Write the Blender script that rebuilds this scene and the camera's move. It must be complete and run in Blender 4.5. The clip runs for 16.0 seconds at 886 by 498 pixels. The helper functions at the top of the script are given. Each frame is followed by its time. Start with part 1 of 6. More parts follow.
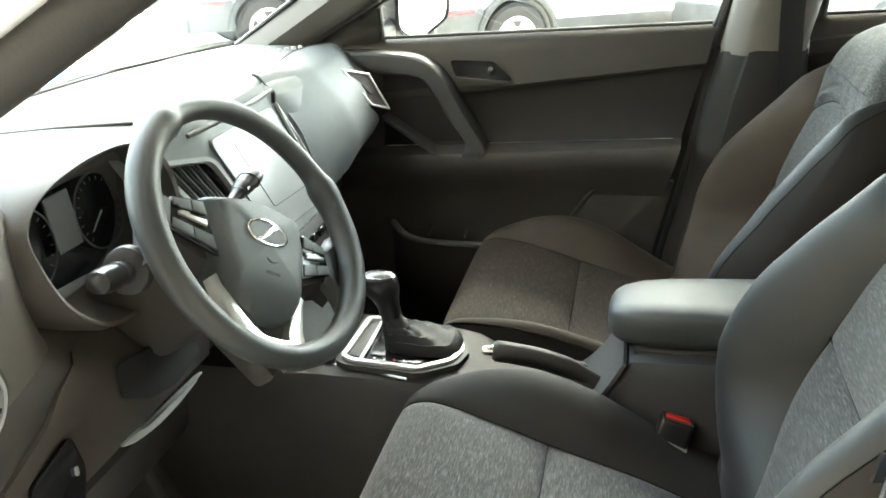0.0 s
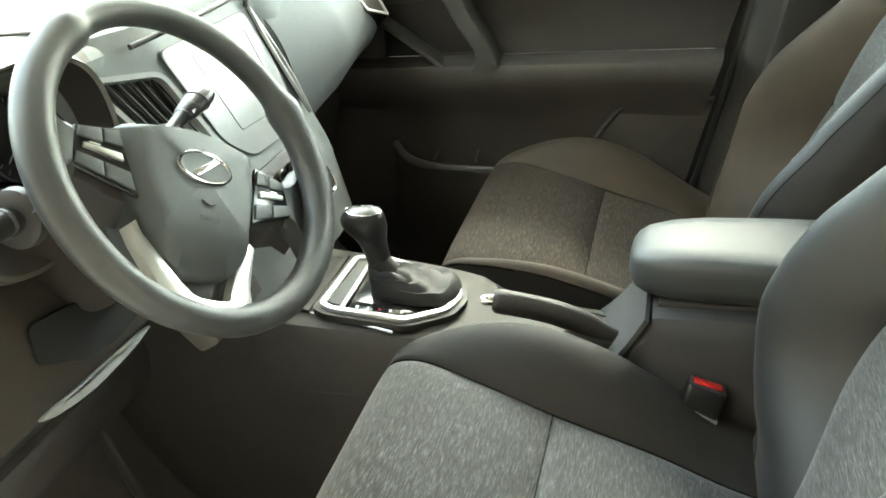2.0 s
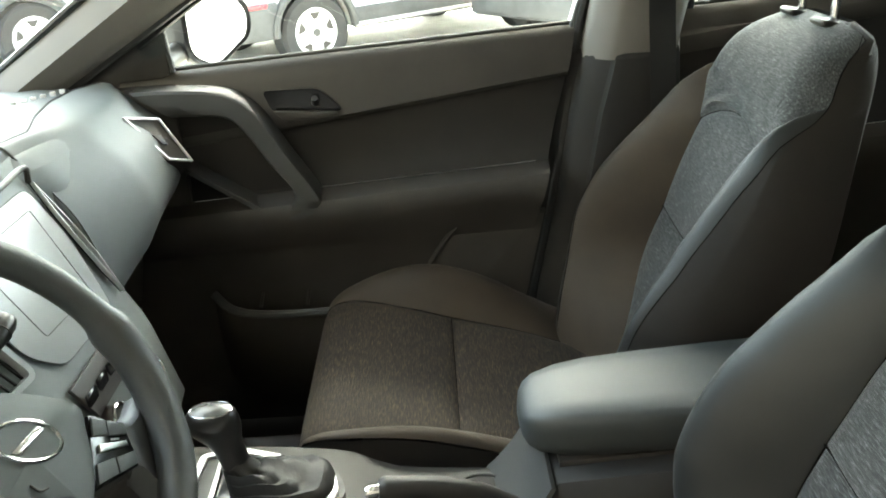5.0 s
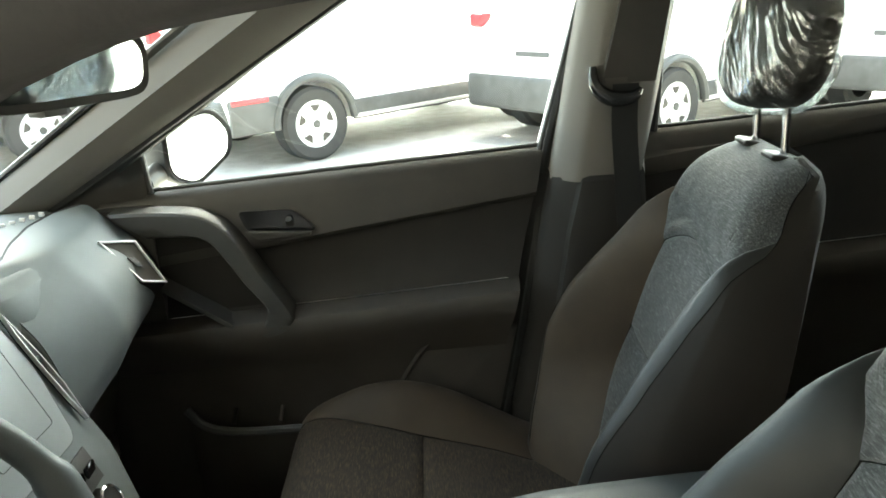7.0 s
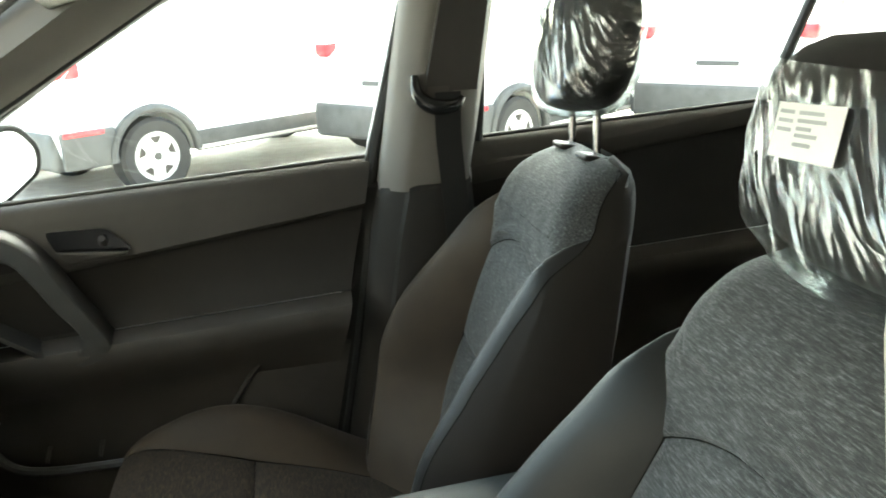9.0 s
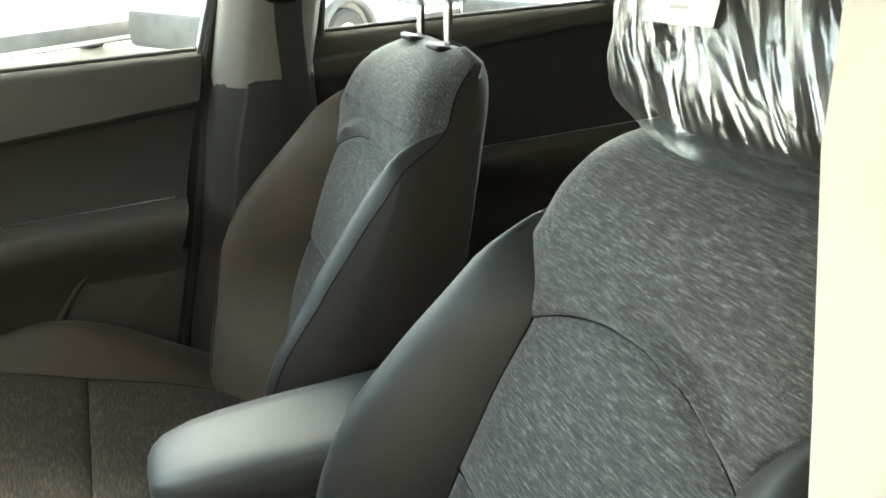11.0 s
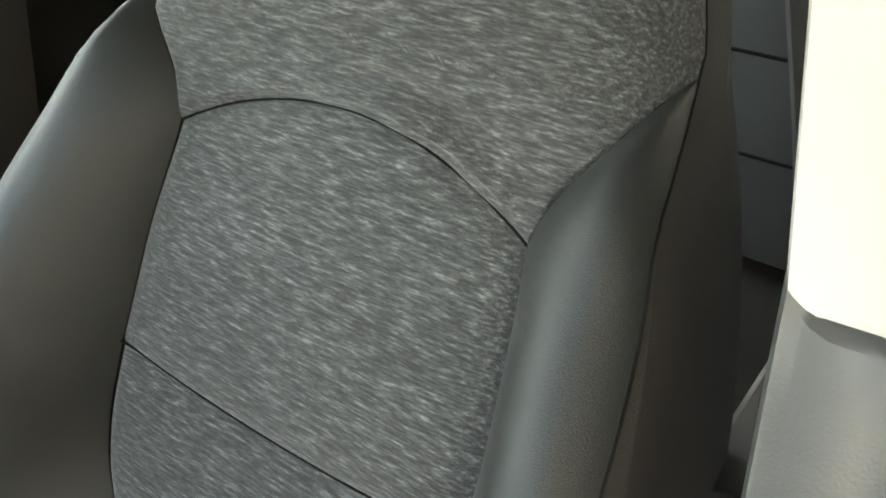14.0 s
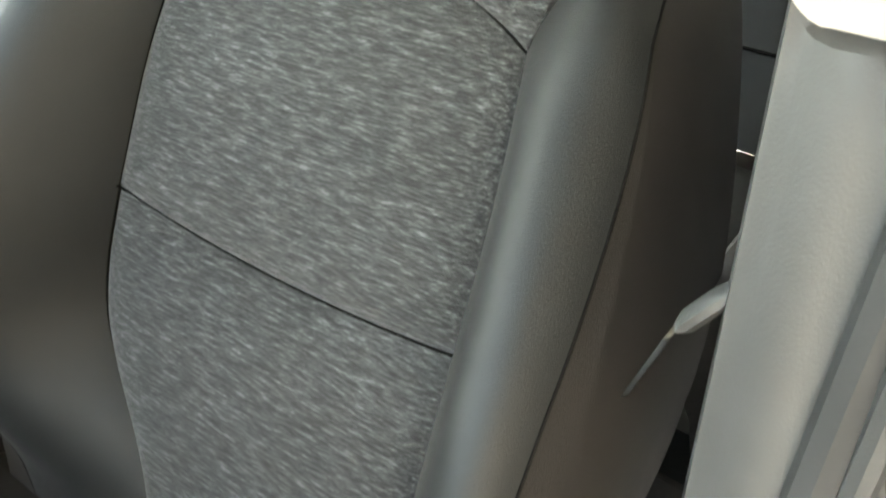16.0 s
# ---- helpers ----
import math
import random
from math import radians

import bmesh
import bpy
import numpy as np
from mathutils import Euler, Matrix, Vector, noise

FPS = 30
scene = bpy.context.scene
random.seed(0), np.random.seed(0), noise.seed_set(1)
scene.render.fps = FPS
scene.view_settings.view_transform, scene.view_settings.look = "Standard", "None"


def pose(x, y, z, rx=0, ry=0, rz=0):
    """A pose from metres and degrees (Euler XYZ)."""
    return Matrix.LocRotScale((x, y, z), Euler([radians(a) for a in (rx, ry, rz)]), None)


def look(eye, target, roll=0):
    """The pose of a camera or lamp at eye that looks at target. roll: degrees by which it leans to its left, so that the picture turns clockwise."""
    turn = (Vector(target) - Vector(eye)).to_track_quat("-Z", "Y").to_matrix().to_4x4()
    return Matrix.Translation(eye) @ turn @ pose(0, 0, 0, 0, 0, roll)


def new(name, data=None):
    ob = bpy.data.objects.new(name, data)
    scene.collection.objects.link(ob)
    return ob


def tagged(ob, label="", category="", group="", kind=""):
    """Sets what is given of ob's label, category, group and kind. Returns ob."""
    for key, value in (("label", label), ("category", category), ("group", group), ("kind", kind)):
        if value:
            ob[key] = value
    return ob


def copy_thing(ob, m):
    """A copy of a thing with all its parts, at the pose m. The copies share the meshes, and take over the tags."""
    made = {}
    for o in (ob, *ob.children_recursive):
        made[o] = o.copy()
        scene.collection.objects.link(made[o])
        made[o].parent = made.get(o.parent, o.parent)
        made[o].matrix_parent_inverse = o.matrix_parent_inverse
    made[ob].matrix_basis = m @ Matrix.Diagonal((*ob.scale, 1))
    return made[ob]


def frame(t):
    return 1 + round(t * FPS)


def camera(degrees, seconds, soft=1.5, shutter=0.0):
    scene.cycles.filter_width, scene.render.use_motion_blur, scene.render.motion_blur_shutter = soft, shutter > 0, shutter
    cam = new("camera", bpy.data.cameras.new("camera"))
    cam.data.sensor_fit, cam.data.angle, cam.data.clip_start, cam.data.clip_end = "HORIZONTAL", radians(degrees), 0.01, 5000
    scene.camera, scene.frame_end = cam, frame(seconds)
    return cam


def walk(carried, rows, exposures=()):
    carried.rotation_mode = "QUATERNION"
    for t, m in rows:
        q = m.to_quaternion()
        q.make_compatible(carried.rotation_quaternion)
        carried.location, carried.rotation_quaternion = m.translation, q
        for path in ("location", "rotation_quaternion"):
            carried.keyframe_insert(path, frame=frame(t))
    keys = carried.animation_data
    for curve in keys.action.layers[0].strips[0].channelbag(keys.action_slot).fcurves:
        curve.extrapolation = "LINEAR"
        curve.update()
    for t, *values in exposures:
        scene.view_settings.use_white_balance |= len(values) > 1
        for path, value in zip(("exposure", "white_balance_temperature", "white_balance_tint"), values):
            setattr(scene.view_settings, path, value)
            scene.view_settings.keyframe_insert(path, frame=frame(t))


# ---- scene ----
cam = camera(54.3, 16.0, soft=1.7, shutter=0.3)
PATH = [
    (0, (-0.338, -1.258, 1.496), (-0.743, 0.554, 0.755), -1.2),
    (0.5, (-0.347, -1.24, 1.482), (-0.698, 0.575, 0.718), -1.5),
    (1, (-0.36, -1.214, 1.465), (-0.679, 0.582, 0.646), -1.4),
    (1.5, (-0.361, -1.13, 1.447), (-0.728, 0.624, 0.56), -1.0),
    (2, (-0.324, -1.049, 1.445), (-0.794, 0.661, 0.521), -2.0),
    (2.5, (-0.31, -0.998, 1.435), (-0.832, 0.681, 0.482), -2.7),
    (3, (-0.349, -0.963, 1.436), (-0.712, 0.739, 0.451), -3.3),
    (3.5, (-0.399, -0.937, 1.449), (-0.548, 0.798, 0.465), -3.5),
    (4, (-0.425, -0.925, 1.483), (-0.459, 0.839, 0.541), -3.3),
    (4.5, (-0.443, -0.9, 1.494), (-0.439, 0.903, 0.628), -3.5),
    (7, (-0.372, -0.89, 1.576), (-0.365, 1.012, 0.958), -3.6),
    (7.5, (-0.361, -0.892, 1.574), (-0.305, 1.013, 0.966), -3.6),
    (8, (-0.343, -0.892, 1.561), (-0.254, 1.021, 0.987), -3.8),
    (8.5, (-0.329, -0.897, 1.542), (-0.142, 1.018, 0.994), -3.5),
    (9, (-0.321, -0.88, 1.529), (0.015, 1.009, 0.967), -2.8),
    (9.5, (-0.332, -0.865, 1.523), (0.198, 0.974, 0.942), -2.0),
    (12, (-0.349, -0.7864, 1.4381), (0.5008, 0.7961, 0.5598), 0.58),
    (12.5, (-0.3554, -0.7366, 1.417), (0.7228, 0.6719, 0.4948), -0.09),
    (13, (-0.3664, -0.7163, 1.4033), (0.9018, 0.4983, 0.4465), 0.38),
    (13.5, (-0.3648, -0.7112, 1.3821), (0.9837, 0.3844, 0.392), 0.98),
    (14, (-0.3543, -0.6901, 1.3596), (1.055, 0.313, 0.3547), 1.86),
    (14.5, (-0.3239, -0.6729, 1.3353), (1.0857, 0.285, 0.2883), 1.57),
    (15, (-0.3311, -0.6803, 1.3259), (1.0832, 0.2864, 0.2933), 1.66),
    (15.5, (-0.3438, -0.6961, 1.3117), (1.0657, 0.2659, 0.2688), 1.72),
    (16, (-0.3858, -0.7122, 1.2977), (0.9826, 0.2362, 0.1893), 2.61),
]
EXPOSURES = [(0, 4.7, 6950, -3), (1.5, 5.05, 7150, -6), (2.5, 5.12, 7250, -7), (3.8, 5.12, 7050, -4), (4.5, 4.77, 7000, -3), (7, 4.08, 6900, -5), (9.5, 4.12, 6850, -5), (12, 4.75, 7100, -4), (14, 4.62, 7150, 0), (15.5, 4.7, 7200, 0), (16, 4.82, 7250, 1)]
walk(cam, [(t, look(eye, target, roll)) for t, eye, target, roll in PATH], EXPOSURES)

# ---- light ----
world = bpy.data.worlds.new("world")
scene.world = world
world.use_nodes = True
_wt = world.node_tree
_sky = _wt.nodes.new("ShaderNodeTexSky")
_sky.sky_type, _sky.sun_disc = "NISHITA", False
_sky.sun_elevation, _sky.sun_rotation = radians(53), radians(10)
_sky.air_density, _sky.dust_density = 1.0, 3.0
_wt.nodes["Background"].inputs["Strength"].default_value = 0.15
_hs = _wt.nodes.new("ShaderNodeHueSaturation")
_hs.inputs["Saturation"].default_value = 0.65  # hazy sky
_wt.links.new(_sky.outputs["Color"], _hs.inputs["Color"])
_wt.links.new(_hs.outputs["Color"], _wt.nodes["Background"].inputs["Color"])
_sl = bpy.data.lights.new("sun", "SUN")
_sl.energy, _sl.angle, _sl.color = 5.0, radians(6), (1.0, 0.96, 0.9)
sun = new("sun", _sl)
sun.matrix_world = look((1.0, 5.5, 7.4), (0, 0, 0))


# ---- materials ----
def node_mat(name):
    m = bpy.data.materials.new(name)
    m.use_nodes = True
    t = m.node_tree
    return m, t, t.nodes["Principled BSDF"]


def add(t, kind, **inputs):
    n = t.nodes.new(kind)
    for key, value in inputs.items():
        n.inputs[key.replace("_", " ")].default_value = value
    return n


def coords(t, scale=(1, 1, 1)):
    tc, mp = add(t, "ShaderNodeTexCoord"), add(t, "ShaderNodeMapping")
    mp.inputs["Scale"].default_value = scale
    t.links.new(tc.outputs["Object"], mp.inputs["Vector"])
    return mp.outputs["Vector"]


def turned(t, scale, turn):
    """Object coordinates, turned and then scaled."""
    tc = add(t, "ShaderNodeTexCoord")
    a, b = add(t, "ShaderNodeMapping"), add(t, "ShaderNodeMapping")
    a.inputs["Rotation"].default_value = turn
    b.inputs["Scale"].default_value = scale
    t.links.new(tc.outputs["Object"], a.inputs["Vector"])
    t.links.new(a.outputs["Vector"], b.inputs["Vector"])
    return b.outputs["Vector"]


def ramp(t, fac, stops):
    r = add(t, "ShaderNodeValToRGB")
    e = r.color_ramp.elements
    while len(e) < len(stops):
        e.new(0.5)
    for el, (p, c) in zip(e, stops):
        el.position, el.color = p, (*c, 1)
    t.links.new(fac, r.inputs["Fac"])
    return r.outputs["Color"]


def plastic(name, col, rough=0.55, grain=900, bump=0.15, vary=0.25, metal=0.0, spec=0.5, coat=0.0):
    """Moulded or painted surface with fine grain, faint blotches and uneven gloss."""
    m, t, p = node_mat(name)
    big = add(t, "ShaderNodeTexNoise", Scale=7.0, Detail=4.0, Roughness=0.6)
    fine = add(t, "ShaderNodeTexNoise", Scale=float(grain), Detail=2.0)
    for n in (big, fine):
        t.links.new(coords(t), n.inputs["Vector"])
    lo = tuple(c * (1 - vary) for c in col)
    hi = tuple(min(1, c * (1 + vary)) for c in col)
    t.links.new(ramp(t, big.outputs["Fac"], [(0.3, lo), (0.7, hi)]), p.inputs["Base Color"])
    mr = add(t, "ShaderNodeMapRange")
    mr.inputs["To Min"].default_value, mr.inputs["To Max"].default_value = max(0.02, rough - 0.08), min(1, rough + 0.08)
    t.links.new(big.outputs["Fac"], mr.inputs["Value"])
    t.links.new(mr.outputs["Result"], p.inputs["Roughness"])
    p.inputs["Metallic"].default_value = metal
    p.inputs["Specular IOR Level"].default_value = spec
    p.inputs["Coat Weight"].default_value = coat
    b = add(t, "ShaderNodeBump", Strength=bump, Distance=0.0006)
    t.links.new(fine.outputs["Fac"], b.inputs["Height"])
    t.links.new(b.outputs["Normal"], p.inputs["Normal"])
    return m


def streaked_cloth(name, tint=(1, 1, 1)):
    """Melange cloth: dark grey ground with short pale threads that run across the seat."""
    m, t, p = node_mat(name)
    a = add(t, "ShaderNodeTexNoise", Scale=1.0, Detail=2.5, Roughness=0.55)
    t.links.new(coords(t, (520, 66, 520)), a.inputs["Vector"])
    b = add(t, "ShaderNodeTexNoise", Scale=1.0, Detail=1.0)
    t.links.new(coords(t, (1500, 260, 1500)), b.inputs["Vector"])
    c = add(t, "ShaderNodeTexNoise", Scale=16.0, Detail=3.0)
    t.links.new(coords(t), c.inputs["Vector"])
    col = ramp(t, a.outputs["Fac"], [(0.30, (0.012, 0.0115, 0.011)), (0.45, (0.026, 0.0263, 0.0255)), (0.58, (0.052, 0.0525, 0.051)), (0.76, (0.125, 0.129, 0.127))])
    col2 = ramp(t, b.outputs["Fac"], [(0.3, (0.55, 0.55, 0.55)), (0.7, (1.25, 1.25, 1.25))])
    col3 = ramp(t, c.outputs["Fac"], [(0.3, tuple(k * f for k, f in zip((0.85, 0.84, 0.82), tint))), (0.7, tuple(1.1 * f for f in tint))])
    mix = add(t, "ShaderNodeMix")
    mix.data_type, mix.blend_type = "RGBA", "MULTIPLY"
    mix.inputs["Factor"].default_value = 1.0
    t.links.new(col, mix.inputs["A"])
    t.links.new(col2, mix.inputs["B"])
    mix2 = add(t, "ShaderNodeMix")
    mix2.data_type, mix2.blend_type = "RGBA", "MULTIPLY"
    mix2.inputs["Factor"].default_value = 1.0
    t.links.new(mix.outputs["Result"], mix2.inputs["A"])
    t.links.new(col3, mix2.inputs["B"])
    t.links.new(mix2.outputs["Result"], p.inputs["Base Color"])
    p.inputs["Roughness"].default_value = 0.85
    p.inputs["Sheen Weight"].default_value = 0.12 if tint[2] == 1 else 0.02
    tw = add(t, "ShaderNodeTexWave", Scale=1.0, Distortion=0.6)
    t.links.new(turned(t, (190, 190, 190), (0.7, 0, 0)), tw.inputs["Vector"])
    tw.bands_direction = "Y"
    hh = add(t, "ShaderNodeMath")
    hh.operation = "MULTIPLY_ADD"
    hh.inputs[1].default_value = 0.10
    t.links.new(tw.outputs["Fac"], hh.inputs[0])
    t.links.new(a.outputs["Fac"], hh.inputs[2])
    bp = add(t, "ShaderNodeBump", Strength=0.55, Distance=0.0014)
    t.links.new(hh.outputs["Value"], bp.inputs["Height"])
    t.links.new(bp.outputs["Normal"], p.inputs["Normal"])
    return m


def knit(name, col, rough=0.62, sheen=0.35):
    """Tight plain seat cloth with a fine knit."""
    m, t, p = node_mat(name)
    a = add(t, "ShaderNodeTexNoise", Scale=1400.0, Detail=1.0)
    t.links.new(coords(t), a.inputs["Vector"])
    c = add(t, "ShaderNodeTexNoise", Scale=9.0, Detail=4.0)
    t.links.new(coords(t), c.inputs["Vector"])
    lo, hi = tuple(v * 0.8 for v in col), tuple(v * 1.2 for v in col)
    t.links.new(ramp(t, c.outputs["Fac"], [(0.3, lo), (0.7, hi)]), p.inputs["Base Color"])
    p.inputs["Roughness"].default_value = rough
    p.inputs["Specular IOR Level"].default_value = 0.38
    p.inputs["Sheen Weight"].default_value = sheen
    p.inputs["Sheen Roughness"].default_value = 0.4
    add1 = add(t, "ShaderNodeMath")
    add1.operation = "ADD"
    t.links.new(a.outputs["Fac"], add1.inputs[0])
    t.links.new(c.outputs["Fac"], add1.inputs[1])
    bp = add(t, "ShaderNodeBump", Strength=0.25, Distance=0.0012)
    t.links.new(add1.outputs["Value"], bp.inputs["Height"])
    t.links.new(bp.outputs["Normal"], p.inputs["Normal"])
    return m


def thin_clear(name, tint, gloss, rough, wrinkle=0.0):
    """A thin clear pane or film: mostly see-through, with a gloss on top."""
    m, t, p = node_mat(name)
    t.nodes.remove(p)
    tr, gl, mx = add(t, "ShaderNodeBsdfTransparent"), add(t, "ShaderNodeBsdfGlossy", Roughness=rough), add(t, "ShaderNodeMixShader")
    tr.inputs["Color"].default_value = (*tint, 1)
    fr = add(t, "ShaderNodeLayerWeight", Blend=0.5)
    pw = add(t, "ShaderNodeMath")
    pw.operation = "POWER"
    pw.inputs[1].default_value = 5.0
    mr = add(t, "ShaderNodeMapRange")
    mr.inputs["To Min"].default_value, mr.inputs["To Max"].default_value = gloss + 0.04, 1.0
    t.links.new(fr.outputs["Facing"], pw.inputs[0])
    t.links.new(pw.outputs["Value"], mr.inputs["Value"])
    t.links.new(mr.outputs["Result"], mx.inputs["Fac"])
    t.links.new(tr.outputs["BSDF"], mx.inputs[1])
    t.links.new(gl.outputs["BSDF"], mx.inputs[2])
    t.links.new(mx.outputs["Shader"], t.nodes["Material Output"].inputs["Surface"])
    if wrinkle:
        w = add(t, "ShaderNodeTexNoise", Scale=1.0, Detail=3.0, Roughness=0.55, Distortion=1.4)
        t.links.new(turned(t, (4, 9, 3.0), (0.6, 0, 0)), w.inputs["Vector"])
        r = add(t, "ShaderNodeTexNoise", Scale=38.0, Detail=1.0, Distortion=0.8)
        t.links.new(coords(t), r.inputs["Vector"])
        s = add(t, "ShaderNodeMath")
        s.operation = "MULTIPLY_ADD"
        s.inputs[1].default_value = 0.05
        t.links.new(r.outputs["Fac"], s.inputs[0])
        crease = None
        for op, k in (("SUBTRACT", 0.5), ("ABSOLUTE", 0.0)):
            node = add(t, "ShaderNodeMath")
            node.operation = op
            node.inputs[1].default_value = k
            t.links.new(crease.outputs["Value"] if crease else w.outputs["Fac"], node.inputs[0])
            crease = node
        t.links.new(crease.outputs["Value"], s.inputs[2])
        bp = add(t, "ShaderNodeBump", Strength=1.0, Distance=wrinkle)
        t.links.new(s.outputs["Value"], bp.inputs["Height"])
        t.links.new(bp.outputs["Normal"], gl.inputs["Normal"])
        t.links.new(bp.outputs["Normal"], fr.inputs["Normal"])
    return m


CLOTH = streaked_cloth("melange_cloth")
# copy of the melange cloth with warm bounced light in its tint
CLOTH_WARM_LIGHT = streaked_cloth("melange_cloth_warm_light", (0.88, 0.58, 0.34))
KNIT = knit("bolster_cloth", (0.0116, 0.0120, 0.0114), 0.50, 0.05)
PADDED = plastic("armrest_skin", (0.036, 0.040, 0.040), 0.54, 800, 0.25, 0.12, 0.0, 0.55)
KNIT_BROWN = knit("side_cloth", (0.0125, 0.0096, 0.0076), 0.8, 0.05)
# two brown copies of the bolster knit, tinted for the light they get
KNIT_DIM_LIGHT = knit("bolster_cloth_dim_light", (0.0160, 0.0130, 0.0100), 0.7, 0.05)
KNIT_WARM_LIGHT = knit("cushion_cloth_warm_light", (0.0450, 0.0325, 0.0215), 0.7, 0.05)
DOOR_CLOTH = knit("door_cloth", (0.0200, 0.0176, 0.0160), 0.75, 0.05)
THREAD = plastic("thread", (0.006, 0.0055, 0.005), 0.9, 900, 0.15, 0.25, 0.0, 0.08)
TRIM = plastic("trim_black", (0.0275, 0.0238, 0.0208), 0.5, 700, 0.3)
TRIM_LOW = plastic("trim_lower", (0.0400, 0.0355, 0.0315), 0.6, 700, 0.3)
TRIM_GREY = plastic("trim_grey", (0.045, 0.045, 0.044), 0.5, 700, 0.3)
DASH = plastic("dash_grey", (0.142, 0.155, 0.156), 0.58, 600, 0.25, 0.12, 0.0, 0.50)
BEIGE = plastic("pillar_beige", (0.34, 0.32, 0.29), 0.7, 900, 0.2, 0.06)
# dash plastic again, darkened to carry the shade on the driver's side
DASH_SHADED = plastic("dash_shaded", (0.080, 0.072, 0.063), 0.5, 600, 0.25, 0.12)
# pillar trim darkened to hold its shade: one trim in several tones
PILLAR_DEEP_SHADE = plastic("pillar_deep_shade", (0.075, 0.068, 0.060), 0.7, 900, 0.2, 0.06)
PILLAR_SHADED = plastic("pillar_shaded", (0.150, 0.138, 0.122), 0.7, 900, 0.2, 0.06)
TRIM_SHADED = plastic("trim_shaded", (0.0150, 0.0132, 0.0118), 0.72, 800, 0.25, 0.1)
BROWN_AND_SHADE = plastic("brown_and_shade", (0.045, 0.038, 0.032), 0.7, 900, 0.2, 0.08)
BLUE_PAINT = plastic("blue_paint", (0.02, 0.22, 0.62), 0.3, 60, 0.02, 0.05, 0.0, 0.5, 0.5)
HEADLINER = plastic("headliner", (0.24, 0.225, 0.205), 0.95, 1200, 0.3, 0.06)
SILVER = plastic("satin_silver", (0.60, 0.60, 0.59), 0.36, 900, 0.05, 0.05, 0.65)
CHROME = plastic("chrome", (0.8, 0.8, 0.8), 0.12, 300, 0.02, 0.03, 1.0)
GLOSS_BLACK = plastic("gloss_black", (0.012, 0.012, 0.013), 0.14, 500, 0.02, 0.2)
PALE = plastic("pale_lit_edge", (0.36, 0.39, 0.38), 0.5, 600, 0.2, 0.08)
SCREEN = plastic("screen_film", (0.30, 0.31, 0.31), 0.35, 300, 0.02, 0.08)
AIRBAG = plastic("airbag_skin", (0.068, 0.076, 0.078), 0.5, 1100, 0.3, 0.12)
WHEEL_SKIN = plastic("wheel_skin", (0.046, 0.048, 0.0475), 0.46, 1100, 0.3, 0.15)
LEVER_BLACK = plastic("lever_black", (0.013, 0.0125, 0.012), 0.30, 500, 0.05, 0.15, 0.0, 0.5)
KNOB_GREY = plastic("knob_grey", (0.055, 0.053, 0.051), 0.26, 500, 0.03, 0.1, 0.0)
LEATHER = plastic("boot_leather", (0.012, 0.0105, 0.0095), 0.6, 350, 0.5)
CONSOLE_DARK = plastic("console_dark", (0.046, 0.042, 0.037), 0.66, 700, 0.3)
CARPET = plastic("carpet", (0.080, 0.073, 0.067), 0.97, 420, 1.0, 0.4)
HOUSING = plastic("mirror_housing", (0.008, 0.008, 0.0085), 0.6, 500, 0.1, 0.1, 0.0, 0.2)
RUBBER = plastic("rubber", (0.024, 0.024, 0.024), 0.7, 300, 0.2)
WEBBING = plastic("webbing", (0.009, 0.009, 0.009), 0.8, 1500, 0.4)
RED = plastic("red_button", (0.55, 0.02, 0.02), 0.35, 500, 0.05, 0.1)
WHITE_MARK = plastic("white_mark", (0.7, 0.7, 0.7), 0.5)
PAPER = plastic("label_paper", (0.78, 0.76, 0.73), 0.7, 500, 0.1, 0.03)
PRINT = plastic("label_print", (0.42, 0.42, 0.42), 0.8)
PAINT = plastic("white_paint", (0.80, 0.80, 0.79), 0.25, 60, 0.02, 0.02, 0.0, 0.5, 0.6)
WHEEL_PAINT = plastic("wheel_cover_paint", (0.62, 0.62, 0.62), 0.35, 200, 0.03, 0.05)
CLADDING = plastic("cladding", (0.06, 0.062, 0.062), 0.6, 500, 0.3)
LENS = plastic("tail_lens", (0.55, 0.03, 0.04), 0.15, 100, 0.02, 0.1)
CONCRETE = plastic("yard_concrete", (0.36, 0.345, 0.32), 0.85, 40, 0.6, 0.18)
BLOCKER_GREY = plastic("blocker_grey", (0.10, 0.090, 0.079), 0.9, 60, 0.4, 0.12)
GLASS = thin_clear("window_glass", (0.93, 0.97, 0.95), 0.0, 0.0)
# sky glare on the parked cars' panes, put into a pale colour
GLARE_GLASS = plastic("glare_glass", (0.55, 0.57, 0.57), 0.12, 50, 0.0, 0.05)
SEAL = plastic("opening_seal", (0.018, 0.015, 0.013), 0.75, 300, 0.3)
FILM = thin_clear("plastic_film", (0.82, 0.85, 0.85), 0.15, 0.23, 0.028)
MIRROR, _t, _p = node_mat("mirror_silver")
_p.inputs["Base Color"].default_value, _p.inputs["Metallic"].default_value, _p.inputs["Roughness"].default_value = (0.50, 0.56, 0.57, 1), 1.0, 0.03


# ---- mesh tools ----
def part(name, bm, mat, parent=None, label="", sharp=42):
    """Links bm as one mesh under a thing or part."""
    bmesh.ops.recalc_face_normals(bm, faces=bm.faces)
    for f in bm.faces:
        f.smooth = True
    lim = radians(sharp)
    for e in bm.edges:
        if len(e.link_faces) == 2 and e.calc_face_angle(0) > lim:
            e.smooth = False
    me = bpy.data.meshes.new(name)
    bm.to_mesh(me)
    bm.free()
    me.materials.append(mat)
    ob = new(name, me)
    if parent is not None:
        ob.parent = parent
    if label:
        tagged(ob, label)
    return ob


def thing(name, label, category, group="", kind="", at=(0, 0, 0)):
    ob = new(name)
    ob.empty_display_size = 0.05
    ob.location = at
    return tagged(ob, label, category, group, kind)


